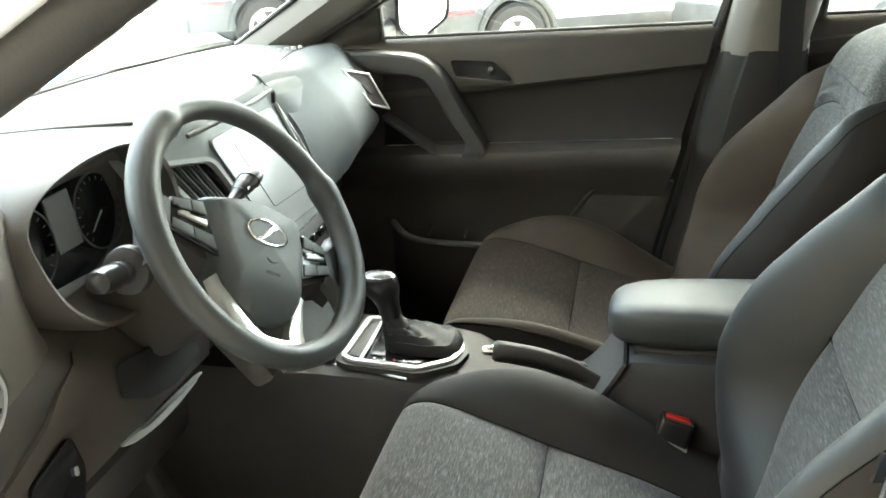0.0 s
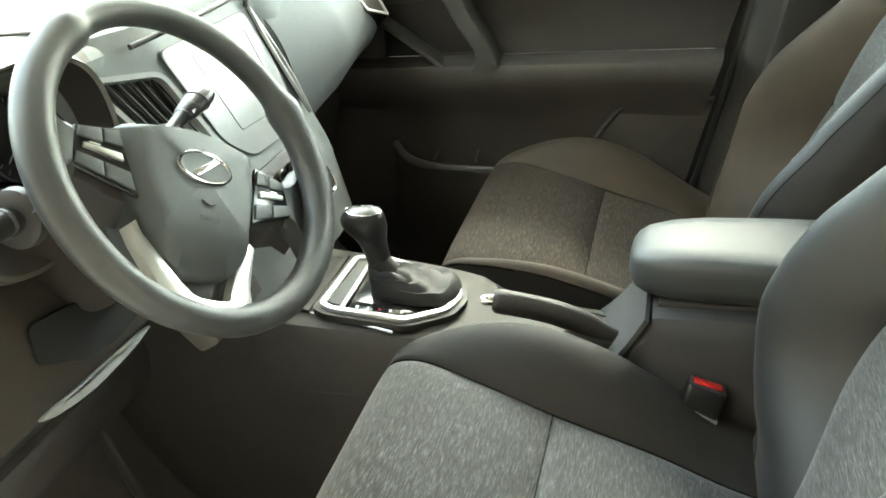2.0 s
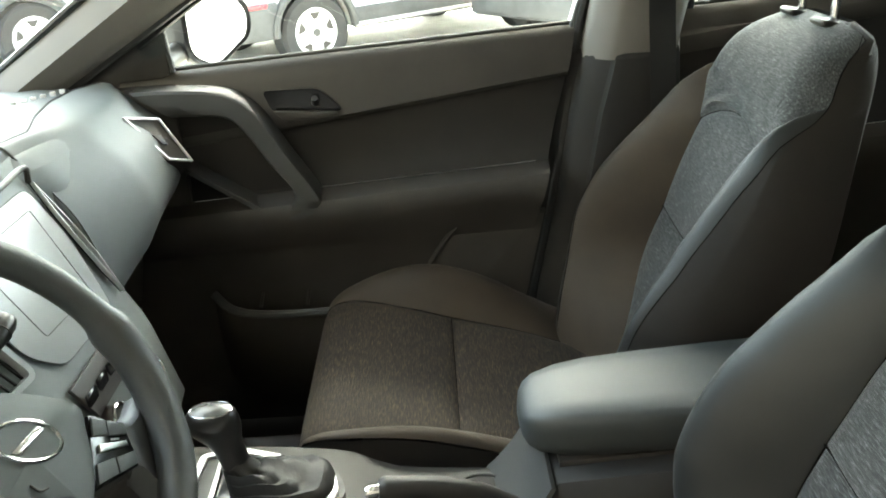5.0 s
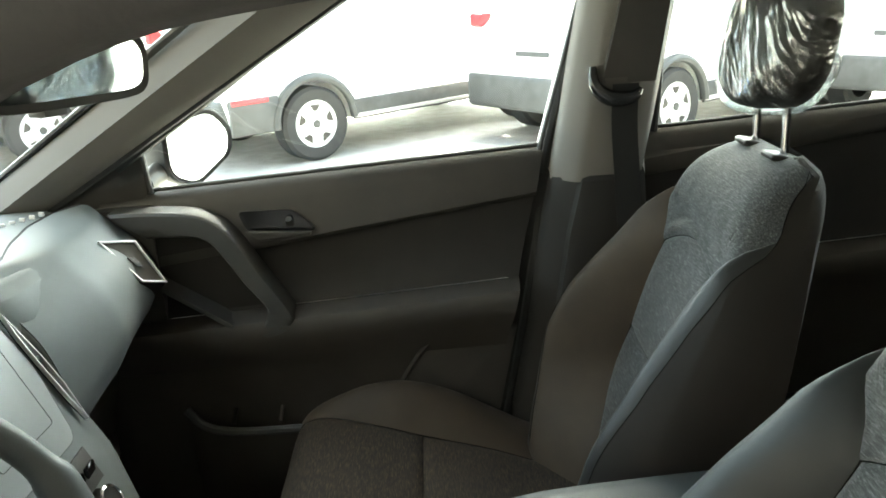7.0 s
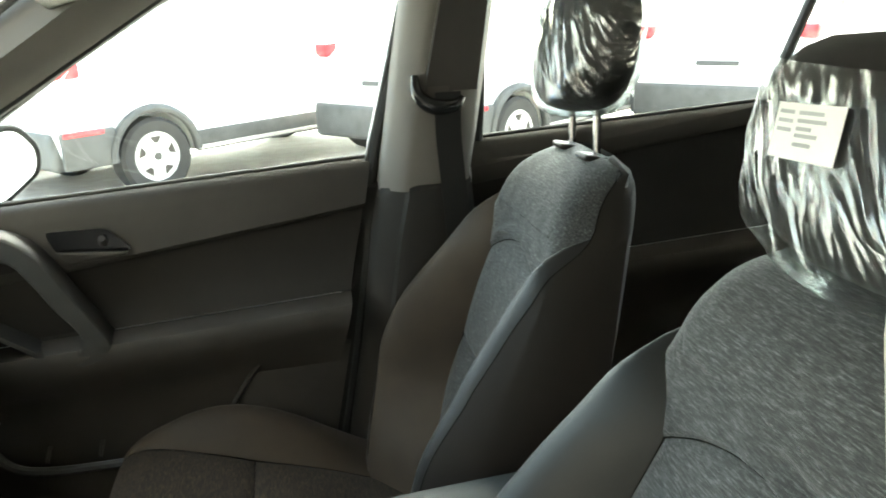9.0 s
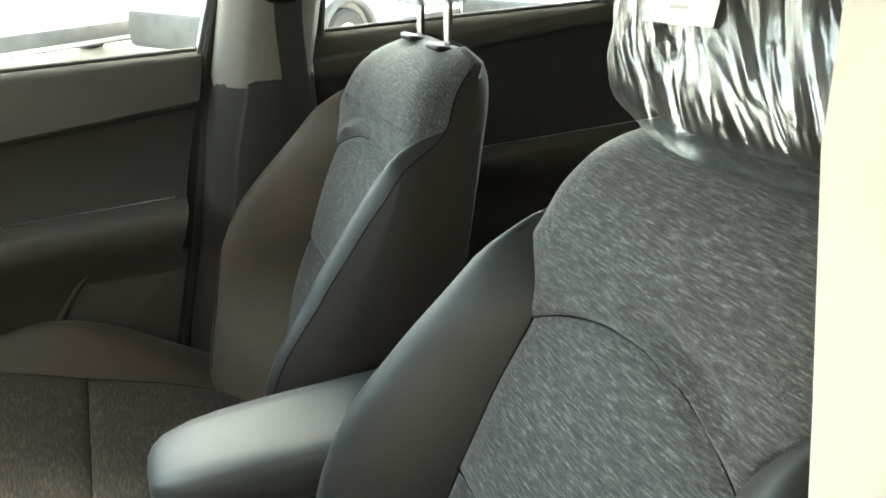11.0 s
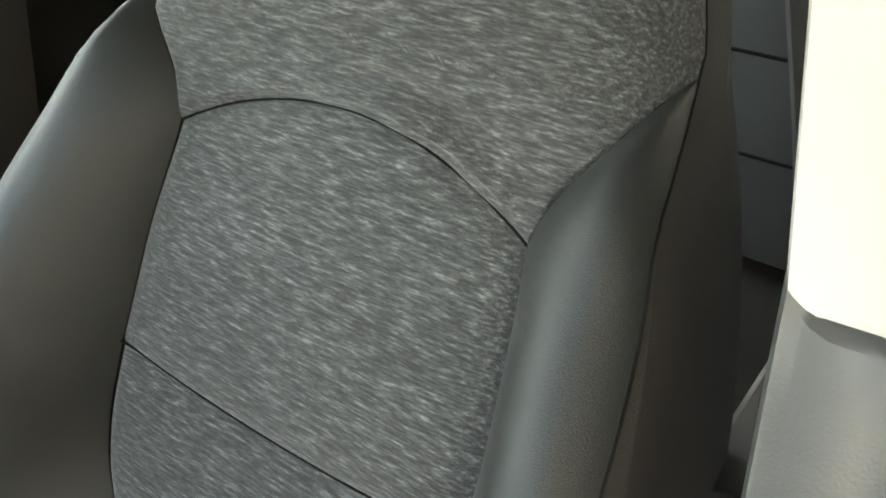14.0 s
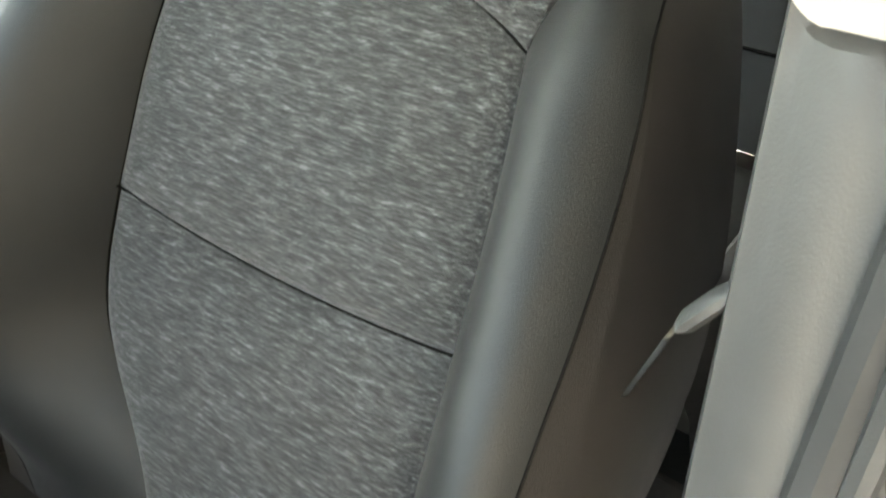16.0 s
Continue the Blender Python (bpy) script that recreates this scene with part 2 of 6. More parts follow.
def spline(pts, n=8, closed=False):
    """Catmull-Rom curve through the points."""
    P = [Vector(p) for p in pts]
    k, out = len(P), []
    last = k if closed else k - 1
    for i in range(last):
        p0 = P[(i - 1) % k] if closed or i > 0 else P[i] * 2 - P[i + 1]
        p1, p2 = P[i], P[(i + 1) % k]
        p3 = P[(i + 2) % k] if closed or i + 2 < k else p2 * 2 - p1
        for j in range(n):
            u = j / n
            out.append(0.5 * ((2 * p1) + (p2 - p0) * u + (2 * p0 - 5 * p1 + 4 * p2 - p3) * u * u + (3 * p1 - p0 - 3 * p2 + p3) * u ** 3))
    if not closed:
        out.append(P[-1].copy())
    return out


def lerp_table(rows, v):
    """Smooth interpolation in rows of (key, value)."""
    if v <= rows[0][0]:
        return rows[0][1]
    for (a, x), (b, y) in zip(rows, rows[1:]):
        if v <= b:
            u = (v - a) / (b - a)
            return x + (y - x) * u
    return rows[-1][1]


def curve_table(rows, v):
    """Catmull-Rom interpolation in rows of (key, value)."""
    if v <= rows[0][0]:
        return rows[0][1]
    if v >= rows[-1][0]:
        return rows[-1][1]
    for i in range(len(rows) - 1):
        (a, x), (b, y) = rows[i], rows[i + 1]
        if v <= b:
            m0 = (y - rows[i - 1][1]) / (b - rows[i - 1][0]) if i else (y - x) / (b - a)
            m1 = (rows[i + 2][1] - x) / (rows[i + 2][0] - a) if i + 2 < len(rows) else (y - x) / (b - a)
            u, h = (v - a) / (b - a), b - a
            return (2 * u ** 3 - 3 * u * u + 1) * x + (u ** 3 - 2 * u * u + u) * h * m0 + (3 * u * u - 2 * u ** 3) * y + (u ** 3 - u * u) * h * m1


def skin(rings, closed=True, caps=True, loop=False):
    """A mesh through rings of points."""
    bm = bmesh.new()
    vs = [[bm.verts.new(p) for p in r] for r in rings]
    n = len(rings[0])
    pairs = list(zip(vs, vs[1:])) + ([(vs[-1], vs[0])] if loop else [])
    for a, b in pairs:
        for i in range(n if closed else n - 1):
            j = (i + 1) % n
            try:
                bm.faces.new((a[i], a[j], b[j], b[i]))
            except ValueError:
                pass
    if caps and closed and not loop:
        bm.faces.new(vs[0])
        bm.faces.new(vs[-1])
    return bm


def grid(fn, nu, nv, thick=0.0):
    """A sheet fn(u, v), u and v from 0 to 1, given a thickness."""
    bm = skin([[fn(i / nu, j / nv) for i in range(nu + 1)] for j in range(nv + 1)], closed=False, caps=False)
    if thick:
        bmesh.ops.recalc_face_normals(bm, faces=bm.faces)
        bmesh.ops.solidify(bm, geom=bm.faces[:], thickness=thick)
    return bm


def tube(pts, r, n=10, closed=False, flat=1.0, up=None):
    """A round bar along points; r a number or one for each point; flat squeezes it along the second axis."""
    P = [Vector(p) for p in pts]
    k, rings, side = len(P), [], None
    for i, p in enumerate(P):
        if closed:
            d = P[(i + 1) % k] - P[i - 1]
        else:
            d = P[min(i + 1, k - 1)] - P[max(i - 1, 0)]
        d.normalize()
        ref = Vector(up) if up else (side if side is not None else (Vector((0, 0, 1)) if abs(d.z) < 0.9 else Vector((1, 0, 0))))
        a = (ref - d * ref.dot(d)).normalized()
        side = a
        b = d.cross(a)
        rr = r[i] if isinstance(r, (list, tuple)) else r
        rings.append([p + rr * (math.cos(2 * math.pi * j / n) * a * flat + math.sin(2 * math.pi * j / n) * b) for j in range(n)])
    return skin(rings, loop=closed)


def box(c, s, bev=0.0, seg=2, m=None):
    bm = bmesh.new()
    bmesh.ops.create_cube(bm, size=1)
    for v in bm.verts:
        v.co = Vector((v.co.x * s[0], v.co.y * s[1], v.co.z * s[2]))
    if bev:
        bmesh.ops.bevel(bm, geom=bm.edges[:], offset=bev, segments=seg, affect="EDGES", profile=0.5)
    for v in bm.verts:
        v.co = (m @ v.co if m else v.co) + Vector(c)
    return bm


def slab(outline, depth, bev=0.0, seg=2):
    """An outline of points pushed out by the vector depth, with rounded edges."""
    bm = bmesh.new()
    vs = [bm.verts.new(p) for p in outline]
    f = bm.faces.new(vs)
    r = bmesh.ops.extrude_face_region(bm, geom=[f])
    for v in r["geom"]:
        if isinstance(v, bmesh.types.BMVert):
            v.co += Vector(depth)
    if bev:
        rim = [e for e in bm.edges if len(e.link_faces) == 2 and e.calc_face_angle(0) > 0.6]
        bmesh.ops.bevel(bm, geom=rim, offset=bev, segments=seg, affect="EDGES", profile=0.5)
    return bm


def rounded(outline, r, n=4):
    """An outline with its corners cut round."""
    P = [Vector(p) for p in outline]
    out = []
    for i, p in enumerate(P):
        a, b = P[i - 1] - p, P[(i + 1) % len(P)] - p
        k = min(r, 0.45 * a.length, 0.45 * b.length)
        q0, q1 = p + a.normalized() * k, p + b.normalized() * k
        out += [q0 * (1 - t) ** 2 + p * 2 * t * (1 - t) + q1 * t * t for t in [j / n for j in range(n + 1)]]
    return out


def frame_ring(outline, width, depth, bev=0.0):
    """A flat frame: the outline with a smaller copy cut out, pushed out by depth."""
    P = [Vector(p) for p in outline]
    c = sum(P, Vector()) / len(P)
    k, inner = len(P), []
    nrm = sum(((P[i] - c).cross(P[(i + 1) % k] - c) for i in range(k)), Vector()).normalized()
    for i in range(k):
        d0, d1 = (P[i] - P[i - 1]).normalized(), (P[(i + 1) % k] - P[i]).normalized()
        n0, n1 = nrm.cross(d0), nrm.cross(d1)
        q = n0 + n1
        inner.append(P[i] + q * (width / max(0.35, 1 + n0.dot(n1))))
    bm = bmesh.new()
    a, b = [bm.verts.new(p) for p in P], [bm.verts.new(p) for p in inner]
    fs = [bm.faces.new((a[i], a[(i + 1) % k], b[(i + 1) % k], b[i])) for i in range(k)]
    r = bmesh.ops.extrude_face_region(bm, geom=fs)
    for v in r["geom"]:
        if isinstance(v, bmesh.types.BMVert):
            v.co += Vector(depth)
    if bev:
        rim = [e for e in bm.edges if len(e.link_faces) == 2 and e.calc_face_angle(0) > 1.2]
        bmesh.ops.bevel(bm, geom=rim, offset=bev, segments=2, affect="EDGES", profile=0.5)
    return bm


def moved(bm, m):
    bmesh.ops.transform(bm, matrix=m, verts=bm.verts)
    return bm


# ---- car body: the setting ----
FLOOR_Z, BELT = 0.42, ((-1.05, 1.20), (-0.916, 1.207), (-0.158, 1.249), (0.033, 1.267), (0.57, 1.295), (1.0, 1.32))


def belt(x):
    return lerp_table(BELT, x)


# unseen wall and canopy, added to hold light off the car
building = part("wall_blocker", box((3.0, -3.5, 4.5), (26, 0.4, 9.0), 0.02), BLOCKER_GREY)
canopy = part("ceiling_blocker", box((0.9, -0.4, 3.3), (5.0, 5.8, 0.25), 0.02), BLOCKER_GREY)
tagged(canopy, "plain grey canopy added out of view to block light", "canopy", kind="structure")
tagged(building, "plain grey wall added out of view to block light", "wall", kind="structure")
ground = part("ground", grid(lambda u, v: Vector((-300 + 600 * u, -300 + 600 * v, 0)), 24, 24), CONCRETE)
tagged(ground, "pale sunlit concrete yard ground", "ground", kind="structure")

body = thing("car_body", "white car body shell seen from inside, door opening free", "car body", kind="structure", at=(0, 0, 0.2))
OFF = Vector((0, 0, -0.2))


def bpart(name, bm, mat, label="", parent=None):
    return part(name, moved(bm, Matrix.Translation(OFF)), mat, parent or body, label)


bpart("floor_pan", box((0.1, 0, 0.385), (2.75, 1.5, 0.05), 0.004), CARPET, "dark carpeted car floor")
bpart("firewall", grid(lambda u, v: Vector((-1.15 - 0.12 * v - 0.1 * math.cos(math.pi * (u - 0.5)) * v, -0.74 + 1.48 * u, 0.40 + 0.8 * v)), 12, 6, 0.02), CARPET)
bpart("toe_board", grid(lambda u, v: Vector((-0.90 - 0.25 * v, -0.70 + 1.40 * u, 0.415 + 0.28 * v * v)), 10, 8, 0.015), CARPET)
for s in (-1, 1):
    bpart("door_sill", box((0.1, s * 0.735, 0.41), (2.3, 0.10, 0.11), 0.025), TRIM_LOW)

for s in (-1, 1):
    bpart("kick_panel", grid(lambda u, v: Vector((-1.34 + (0.44 if s > 0 else 0.37) * u, s * (0.655 + 0.02 * u), 0.42 + 0.77 * v)), 6, 6, 0.03), TRIM_LOW)

# roof: outer skin, headliner, rails
ROOF_EDGE = ((-0.66, 1.55), (-0.45, 1.590), (-0.1, 1.615), (0.6, 1.61), (1.3, 1.56), (1.7, 1.50))


def roof_z(x, y, lift):
    return curve_table(ROOF_EDGE, x) + lift + 0.055 * (1 - (y / 0.62) ** 2)


bpart("roof_skin", grid(lambda u, v: Vector(((x := -0.70 + 2.4 * u), (y := -0.62 + 1.24 * v), roof_z(x, y, 0.035))), 20, 14, 0.004), PAINT, "white painted roof")
headliner = part("ceiling", grid(lambda u, v: Vector(((x := -0.66 + 2.3 * u), (y := -0.60 + 1.20 * v), roof_z(x, y, -0.005))), 20, 14, 0.012), HEADLINER)
tagged(headliner, "pale grey woven car headliner", "ceiling", kind="structure")
for s in (-1, 1):
    rail = [(-0.47, s * 0.625, 1.578), (-0.30, s * 0.62, 1.592), (0.0, s * 0.615, 1.602), (0.5, s * 0.612, 1.600), (1.0, s * 0.61, 1.575), (1.5, s * 0.60, 1.51)]
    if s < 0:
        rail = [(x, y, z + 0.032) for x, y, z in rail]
    # same rail on both sides; the driver's colour is darkened for its shade
    bpart("roof_rail", tube(spline(rail, 6), 0.034, 12, flat=0.75), HEADLINER if s > 0 else BROWN_AND_SHADE)


def a_pillar(s):
    """Front pillar: inner trim, its colour darkened for shade, between windscreen and door opening, with a rubber seal.
    """
    rings = []
    for u in (-0.25, 0, 0.2, 0.4, 0.6, 0.8, 1.0, 1.12):
        a = Vector((-1.141 + 0.378 * u * 1.25, 0, 1.27 + 0.253 * u * 1.25))
        b = Vector((-1.018 + 0.504 * u * 1.0, 0, 1.236 + 0.300 * u * 1.0))
        y = 0.635 - 0.02 * u
        mid = (a + b) / 2
        loop = [(a, y + 0.05), (a, y + 0.012), (a * 0.85 + b * 0.15, y - 0.006), (mid, y - 0.030), (a * 0.18 + b * 0.82, y - 0.008), (b, y + 0.012), (b, y + 0.06), (mid, y + 0.085)]
        rings.append([Vector((p.x, s * yy, p.z)) for p, yy in loop])
    if s < 0:
        rings = [[p + Vector((-0.030, 0, 0.014)) for p in r] for r in rings]
    pil = bpart("front_pillar", skin(rings), PILLAR_SHADED if s > 0 else BROWN_AND_SHADE, "moulded pillar trim in a shaded tone")
    b0, b1 = Vector((-1.14, s * 0.66, 1.163)), Vector((-0.46, s * 0.64, 1.570))
    if s > 0:
        part("weatherstrip", moved(tube([b0.lerp(b1, i / 10) for i in range(11)], 0.010, 8), Matrix.Translation(OFF)), RUBBER, pil)
    w0, w1 = Vector((-1.27, s * 0.66, 1.185)), Vector((-0.66, s * 0.60, 1.59))
    part("windscreen_edge", moved(tube([w0.lerp(w1, i / 10) for i in range(11)], 0.008, 8), Matrix.Translation(OFF)), GLOSS_BLACK, pil)


def joint_z(d):
    """Top of the driver's lower pillar trim: high along the inner edge, swept down to the outside."""
    return 0.011 + 0.010 * (1 - min(1, max(0, (d + 0.020) / 0.013))) ** 2


def b_pillar(s, lower):
    """Centre pillar: upper trim, coloured darker for shade on the passenger side, lower trim, black door seal along its
    front edge.
    """
    up, out = [], 0.045 if s < 0 else 0.0
    for z, xf, xr, y in ((1.195, -0.160, 0.004, 0.639), (1.243, -0.152, 0.010, 0.632), (1.30, -0.143, 0.020, 0.626), (1.40, -0.126, 0.034, 0.612), (1.508, -0.106, 0.048, 0.597), (1.60, -0.09, 0.062, 0.58)):
        t = 0.014
        if s < 0:
            y, xf = lerp_table(((1.195, 0.666), (1.30, 0.650), (1.40, 0.633), (1.508, 0.631), (1.60, 0.625)), z), -0.146
        up.append([Vector((x, s * yy, z)) for x, yy in ((xf - 0.004 + out, y + 0.07), (xf + out, y + 0.026), (xf + 0.008 + out * 0.7, y + 0.014), (xf + 0.036, y - 0.016), (xf + 0.048, y - 0.020), (xf * 0.3 + xr * 0.7, y - 0.020), (xr - t, y - 0.010), (xr, y + 0.008), (xr + 0.004, y + 0.07))])
    # passenger side takes the shaded copy of the driver's beige
    upper = bpart("upper_pillar_trim", skin(up), BEIGE if s < 0 else PILLAR_SHADED, "pale grey upper pillar trim")
    if s > 0:
        face_rows = [(1.372, -0.083, 0.020, 0.6165), (1.40, -0.078, 0.024, 0.612), (1.508, -0.056, 0.038, 0.597), (1.60, -0.040, 0.050, 0.58)]
        part("belt_adjuster", moved(skin([[Vector((x, y - dy, z)) for x, dy in ((xf, 0.014), (xf + 0.006, 0.025), (xr - 0.006, 0.025), (xr, 0.012))] for z, xf, xr, y in face_rows], closed=True), Matrix.Translation(OFF)), TRIM_LOW, upper, "dark belt height adjuster panel")
    lo = []
    for z, xf, xr, y in ((0.44, -0.275, 0.16, 0.66), (0.60, -0.262, 0.11, 0.658), (0.75, -0.24, 0.06, 0.655), (0.90, -0.207, 0.035, 0.651), (1.10, -0.176, 0.018, 0.643), (1.17, -0.161, 0.012, 0.636), (1.198, -0.156, 0.010, 0.634), (1.207, -0.153, 0.010, 0.642)):
        t = 0.02
        if s < 0 and z > 1.2:
            z, y = 1.2000, 0.6365
        if s < 0:
            y = y + lerp_table(((0.60, 0.045), (0.90, 0.042), (1.10, 0.034), (1.21, 0.032)), z)
        lo.append([Vector((x, s * yy, z + (joint_z(yy - y) if s < 0 and z > 1.15 else 0))) for x, yy in ((xf - 0.05 + 2 * out, y + 0.055), (xf - 0.006 + out, y + 0.040), (xf + out, y + 0.024), (xf + 0.010 + out * 0.7, y + 0.010), (xf + 0.041, y - 0.004), (xf + 0.0435, y - 0.010), (xf + 0.0443, y - 0.0125), (xf + 0.045, y - 0.015), (xf + 0.0455, y - 0.0175), (xf + 0.0458, y - 0.0188), (xf + 0.046, y - 0.020), (xf + 0.058, y - 0.024), (xf * 0.3 + xr * 0.7, y - 0.024), (xr - t, y - 0.012), (xr, y + 0.010), (xr + 0.006, y + 0.08), (xr - 0.1, y + 0.09))])
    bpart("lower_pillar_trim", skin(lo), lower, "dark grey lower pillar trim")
    seal = [(-0.30, 0.685, 0.50), (-0.255, 0.69, 0.70), (-0.215, 0.69, 0.90), (-0.185, 0.69, 1.08), (-0.165, 0.688, 1.24), (-0.123, 0.672, 1.40), (-0.09, 0.658, 1.52), (-0.06, 0.64, 1.60)]
    if s < 0:
        part("outer_seal", moved(tube(spline([(-0.150, -0.716, 0.95), (-0.138, -0.712, 1.20), (-0.130, -0.686, 1.40), (-0.128, -0.674, 1.60)], 5), 0.006, 8), Matrix.Translation(OFF)), TRIM_GREY, upper, "grey door seal")
    part("door_seal", moved(tube(spline([(x + out, s * y - out * 0.30, z) for x, y, z in seal], 5), 0.0095, 8), Matrix.Translation(OFF)), RUBBER, upper)
    post = [(-0.19, 0.735, 0.48), (-0.13, 0.735, 1.22), (-0.03, 0.69, 1.60)]
    # driver's white skin gets a grey that holds its shade
    part("pillar_skin", moved(skin([[Vector((x + dx + 1.6 * out, s * (y + dy), z)) for dx, dy in ((-0.05, -0.03), (0.09, -0.03), (0.09, 0.02), (-0.05, 0.02))] for x, y, z in post]), Matrix.Translation(OFF)), PAINT if s > 0 else PILLAR_SHADED, upper, "painted pillar" if s > 0 else "white pillar edge in a shaded grey")


for s in (-1, 1):
    a_pillar(s)
# free driver's door opening: dark seal and painted frame round it
opening = spline([(-1.12, -0.715, 0.95), (-1.10, -0.72, 1.17), (-0.985, -0.725, 1.263), (-0.794, -0.722, 1.378), (-0.683, -0.720, 1.445), (-0.56, -0.716, 1.522), (-0.463, -0.712, 1.578), (-0.39, -0.708, 1.594), (-0.25, -0.700, 1.603), (0.0, -0.690, 1.612)], 6)
bpart("opening_seal", tube(opening, 0.022, 10), SEAL, "dark rubber door-opening seal")
bpart("opening_frame", tube([p + Vector((-0.022, -0.012, 0.046)) for p in opening], 0.036, 10), PAINT, "white painted door frame")
bpart("bonnet", grid(lambda u, v: Vector((-1.46 - 0.85 * v, (-0.74 + 1.48 * u) * (1 - 0.06 * v), 1.12 - 0.10 * v - 0.10 * v ** 3 - 0.03 * abs(2 * u - 1) ** 3)), 14, 10, 0.01), PAINT, "white painted bonnet")
wb = bpart("wiper_blade", tube([(-1.40, -0.45, 1.215), (-1.43, -0.1, 1.214), (-1.44, 0.15, 1.212)], 0.010, 8), RUBBER, "black wiper blade")
part("wiper_arm", moved(tube([(-1.45, -0.50, 1.18), (-1.43, -0.3, 1.226), (-1.42, -0.12, 1.228)], 0.008, 8, flat=0.6), Matrix.Translation(OFF)), RUBBER, wb)
# one lower trim in two tones: shaded for the passenger, lit for the driver
b_pillar(1, TRIM_SHADED)
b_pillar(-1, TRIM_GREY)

# rear end: quarter panels, parcel area, tailgate
for s in (-1, 1):
    bpart("quarter_panel", grid(lambda u, v: Vector((0.80 + 0.85 * u, s * (0.66 + 0.03 * math.sin(v * 3)), 0.42 + (belt(0.9) - 0.42) * v)), 6, 6, 0.04), TRIM_LOW)
    bpart("rear_pillar", skin([[Vector((x + dx, s * (y + dy), z)) for dx, dy in ((-0.06, -0.02), (0.26, -0.02), (0.26, 0.05), (-0.06, 0.05))] for x, y, z in ((1.05, 0.655, 1.28), (1.08, 0.64, 1.42), (1.16, 0.60, 1.58))]), BEIGE)
bpart("tailgate_trim", grid(lambda u, v: Vector((1.66 - 0.06 * v, -0.68 + 1.36 * u, 0.42 + 0.80 * v)), 8, 6, 0.04), TRIM_LOW)
bpart("parcel_shelf", box((1.33, 0, 1.13), (0.55, 1.25, 0.02), 0.008), TRIM_LOW)

# glass
windscreen = part("windscreen", grid(lambda u, v: Vector((-1.39 + 0.13 * abs(2 * u - 1) ** 2.2 + (0.735 - 0.09 * abs(2 * u - 1) ** 2.2) * v, (-0.70 + 1.40 * u) * (1 - 0.13 * v), 1.19 + 0.43 * v - 0.02 * abs(2 * u - 1) ** 2 * v)), 16, 10), GLASS)
tagged(windscreen, "clear curved laminated windscreen", "windscreen", kind="structure")
windscreen.visible_shadow = False


def side_glass(name, x0, x1, s, top):
    ob = part(name, grid(lambda u, v: Vector((x0 + (x1 - x0) * u, s * (0.705 - 0.07 * v), belt(x0 + (x1 - x0) * u) - 0.01 + (top(x0 + (x1 - x0) * u) - belt(x0 + (x1 - x0) * u)) * v)), 10, 6), GLASS)
    tagged(ob, "clear side window glass, closed", "window", kind="structure")
    ob.visible_shadow = False


side_glass("window_1", -0.95, -0.10, 1, lambda x: min(1.600, 1.28 + 0.595 * (x + 1.018)))
side_glass("window_2", 0.02, 0.95, 1, lambda x: 1.60)
side_glass("window_3", 0.02, 0.95, -1, lambda x: 1.60)
rear_glass = part("window_4", grid(lambda u, v: Vector((1.62 - 0.22 * v, (-0.60 + 1.20 * u) * (1 - 0.1 * v), 1.20 + 0.36 * v)), 8, 5), GLASS)
tagged(rear_glass, "clear rear window glass", "window", kind="structure")
rear_glass.visible_shadow = False
for s in (-1, 1):
    bpart("quarter_light_bar", tube([(0.62, s * 0.70, belt(0.6) - 0.01), (0.72, s * 0.64, 1.60)], 0.011, 8), RUBBER)


# ---- front seats ----
BX0 = ((0.70, -0.150), (0.80, -0.105), (0.90, -0.068), (0.965, -0.045), (1.05, -0.018), (1.12, 0.006), (1.21, 0.030), (1.25, 0.050), (1.275, 0.080), (1.290, 0.115), (1.295, 0.135))
BBULGE = ((0.68, 0.08), (0.78, 0.108), (0.84, 0.116), (0.88, 0.122), (0.944, 0.130), (1.014, 0.116), (1.06, 0.094), (1.10, 0.073), (1.14, 0.050), (1.18, 0.026), (1.21, 0.010), (1.295, 0.0))
BW = ((0.70, 0.215), (0.80, 0.238), (0.90, 0.248), (1.00, 0.244), (1.12, 0.214), (1.21, 0.180), (1.25, 0.160), (1.275, 0.138), (1.290, 0.108), (1.295, 0.08))
BBACK = ((0.68, 0.0), (0.80, 0.035), (0.90, 0.065), (1.00, 0.090), (1.15, 0.128), (1.22, 0.148), (1.26, 0.156), (1.285, 0.155), (1.295, 0.147))
CZ0 = ((-0.668, 0.715), (-0.662, 0.752), (-0.645, 0.778), (-0.60, 0.792), (-0.50, 0.784), (-0.42, 0.766), (-0.30, 0.735), (-0.20, 0.700), (-0.06, 0.670))
CBULGE = ((-0.668, 0.0), (-0.64, 0.002), (-0.60, 0.012), (-0.52, 0.045), (-0.44, 0.062), (-0.366, 0.055), (-0.28, 0.028), (-0.195, 0.012), (-0.06, 0.010))
CYI = ((-0.668, 0.205), (-0.60, 0.190), (-0.50, 0.160), (-0.42, 0.146), (-0.25, 0.136), (-0.06, 0.132))
CW = ((-0.668, 0.210), (-0.64, 0.232), (-0.58, 0.250), (-0.40, 0.262), (-0.06, 0.262))
BYI = ((0.68, 0.045), (0.72, 0.055), (0.755, 0.062), (0.78, 0.076), (0.80, 0.091), (0.84, 0.124), (0.87, 0.141), (0.90, 0.147), (0.92, 0.148), (0.965, 0.146), (1.04, 0.141), (1.118, 0.131))
INS, ARCH_Z, TOP_Z = 0.131, 1.118, 1.295


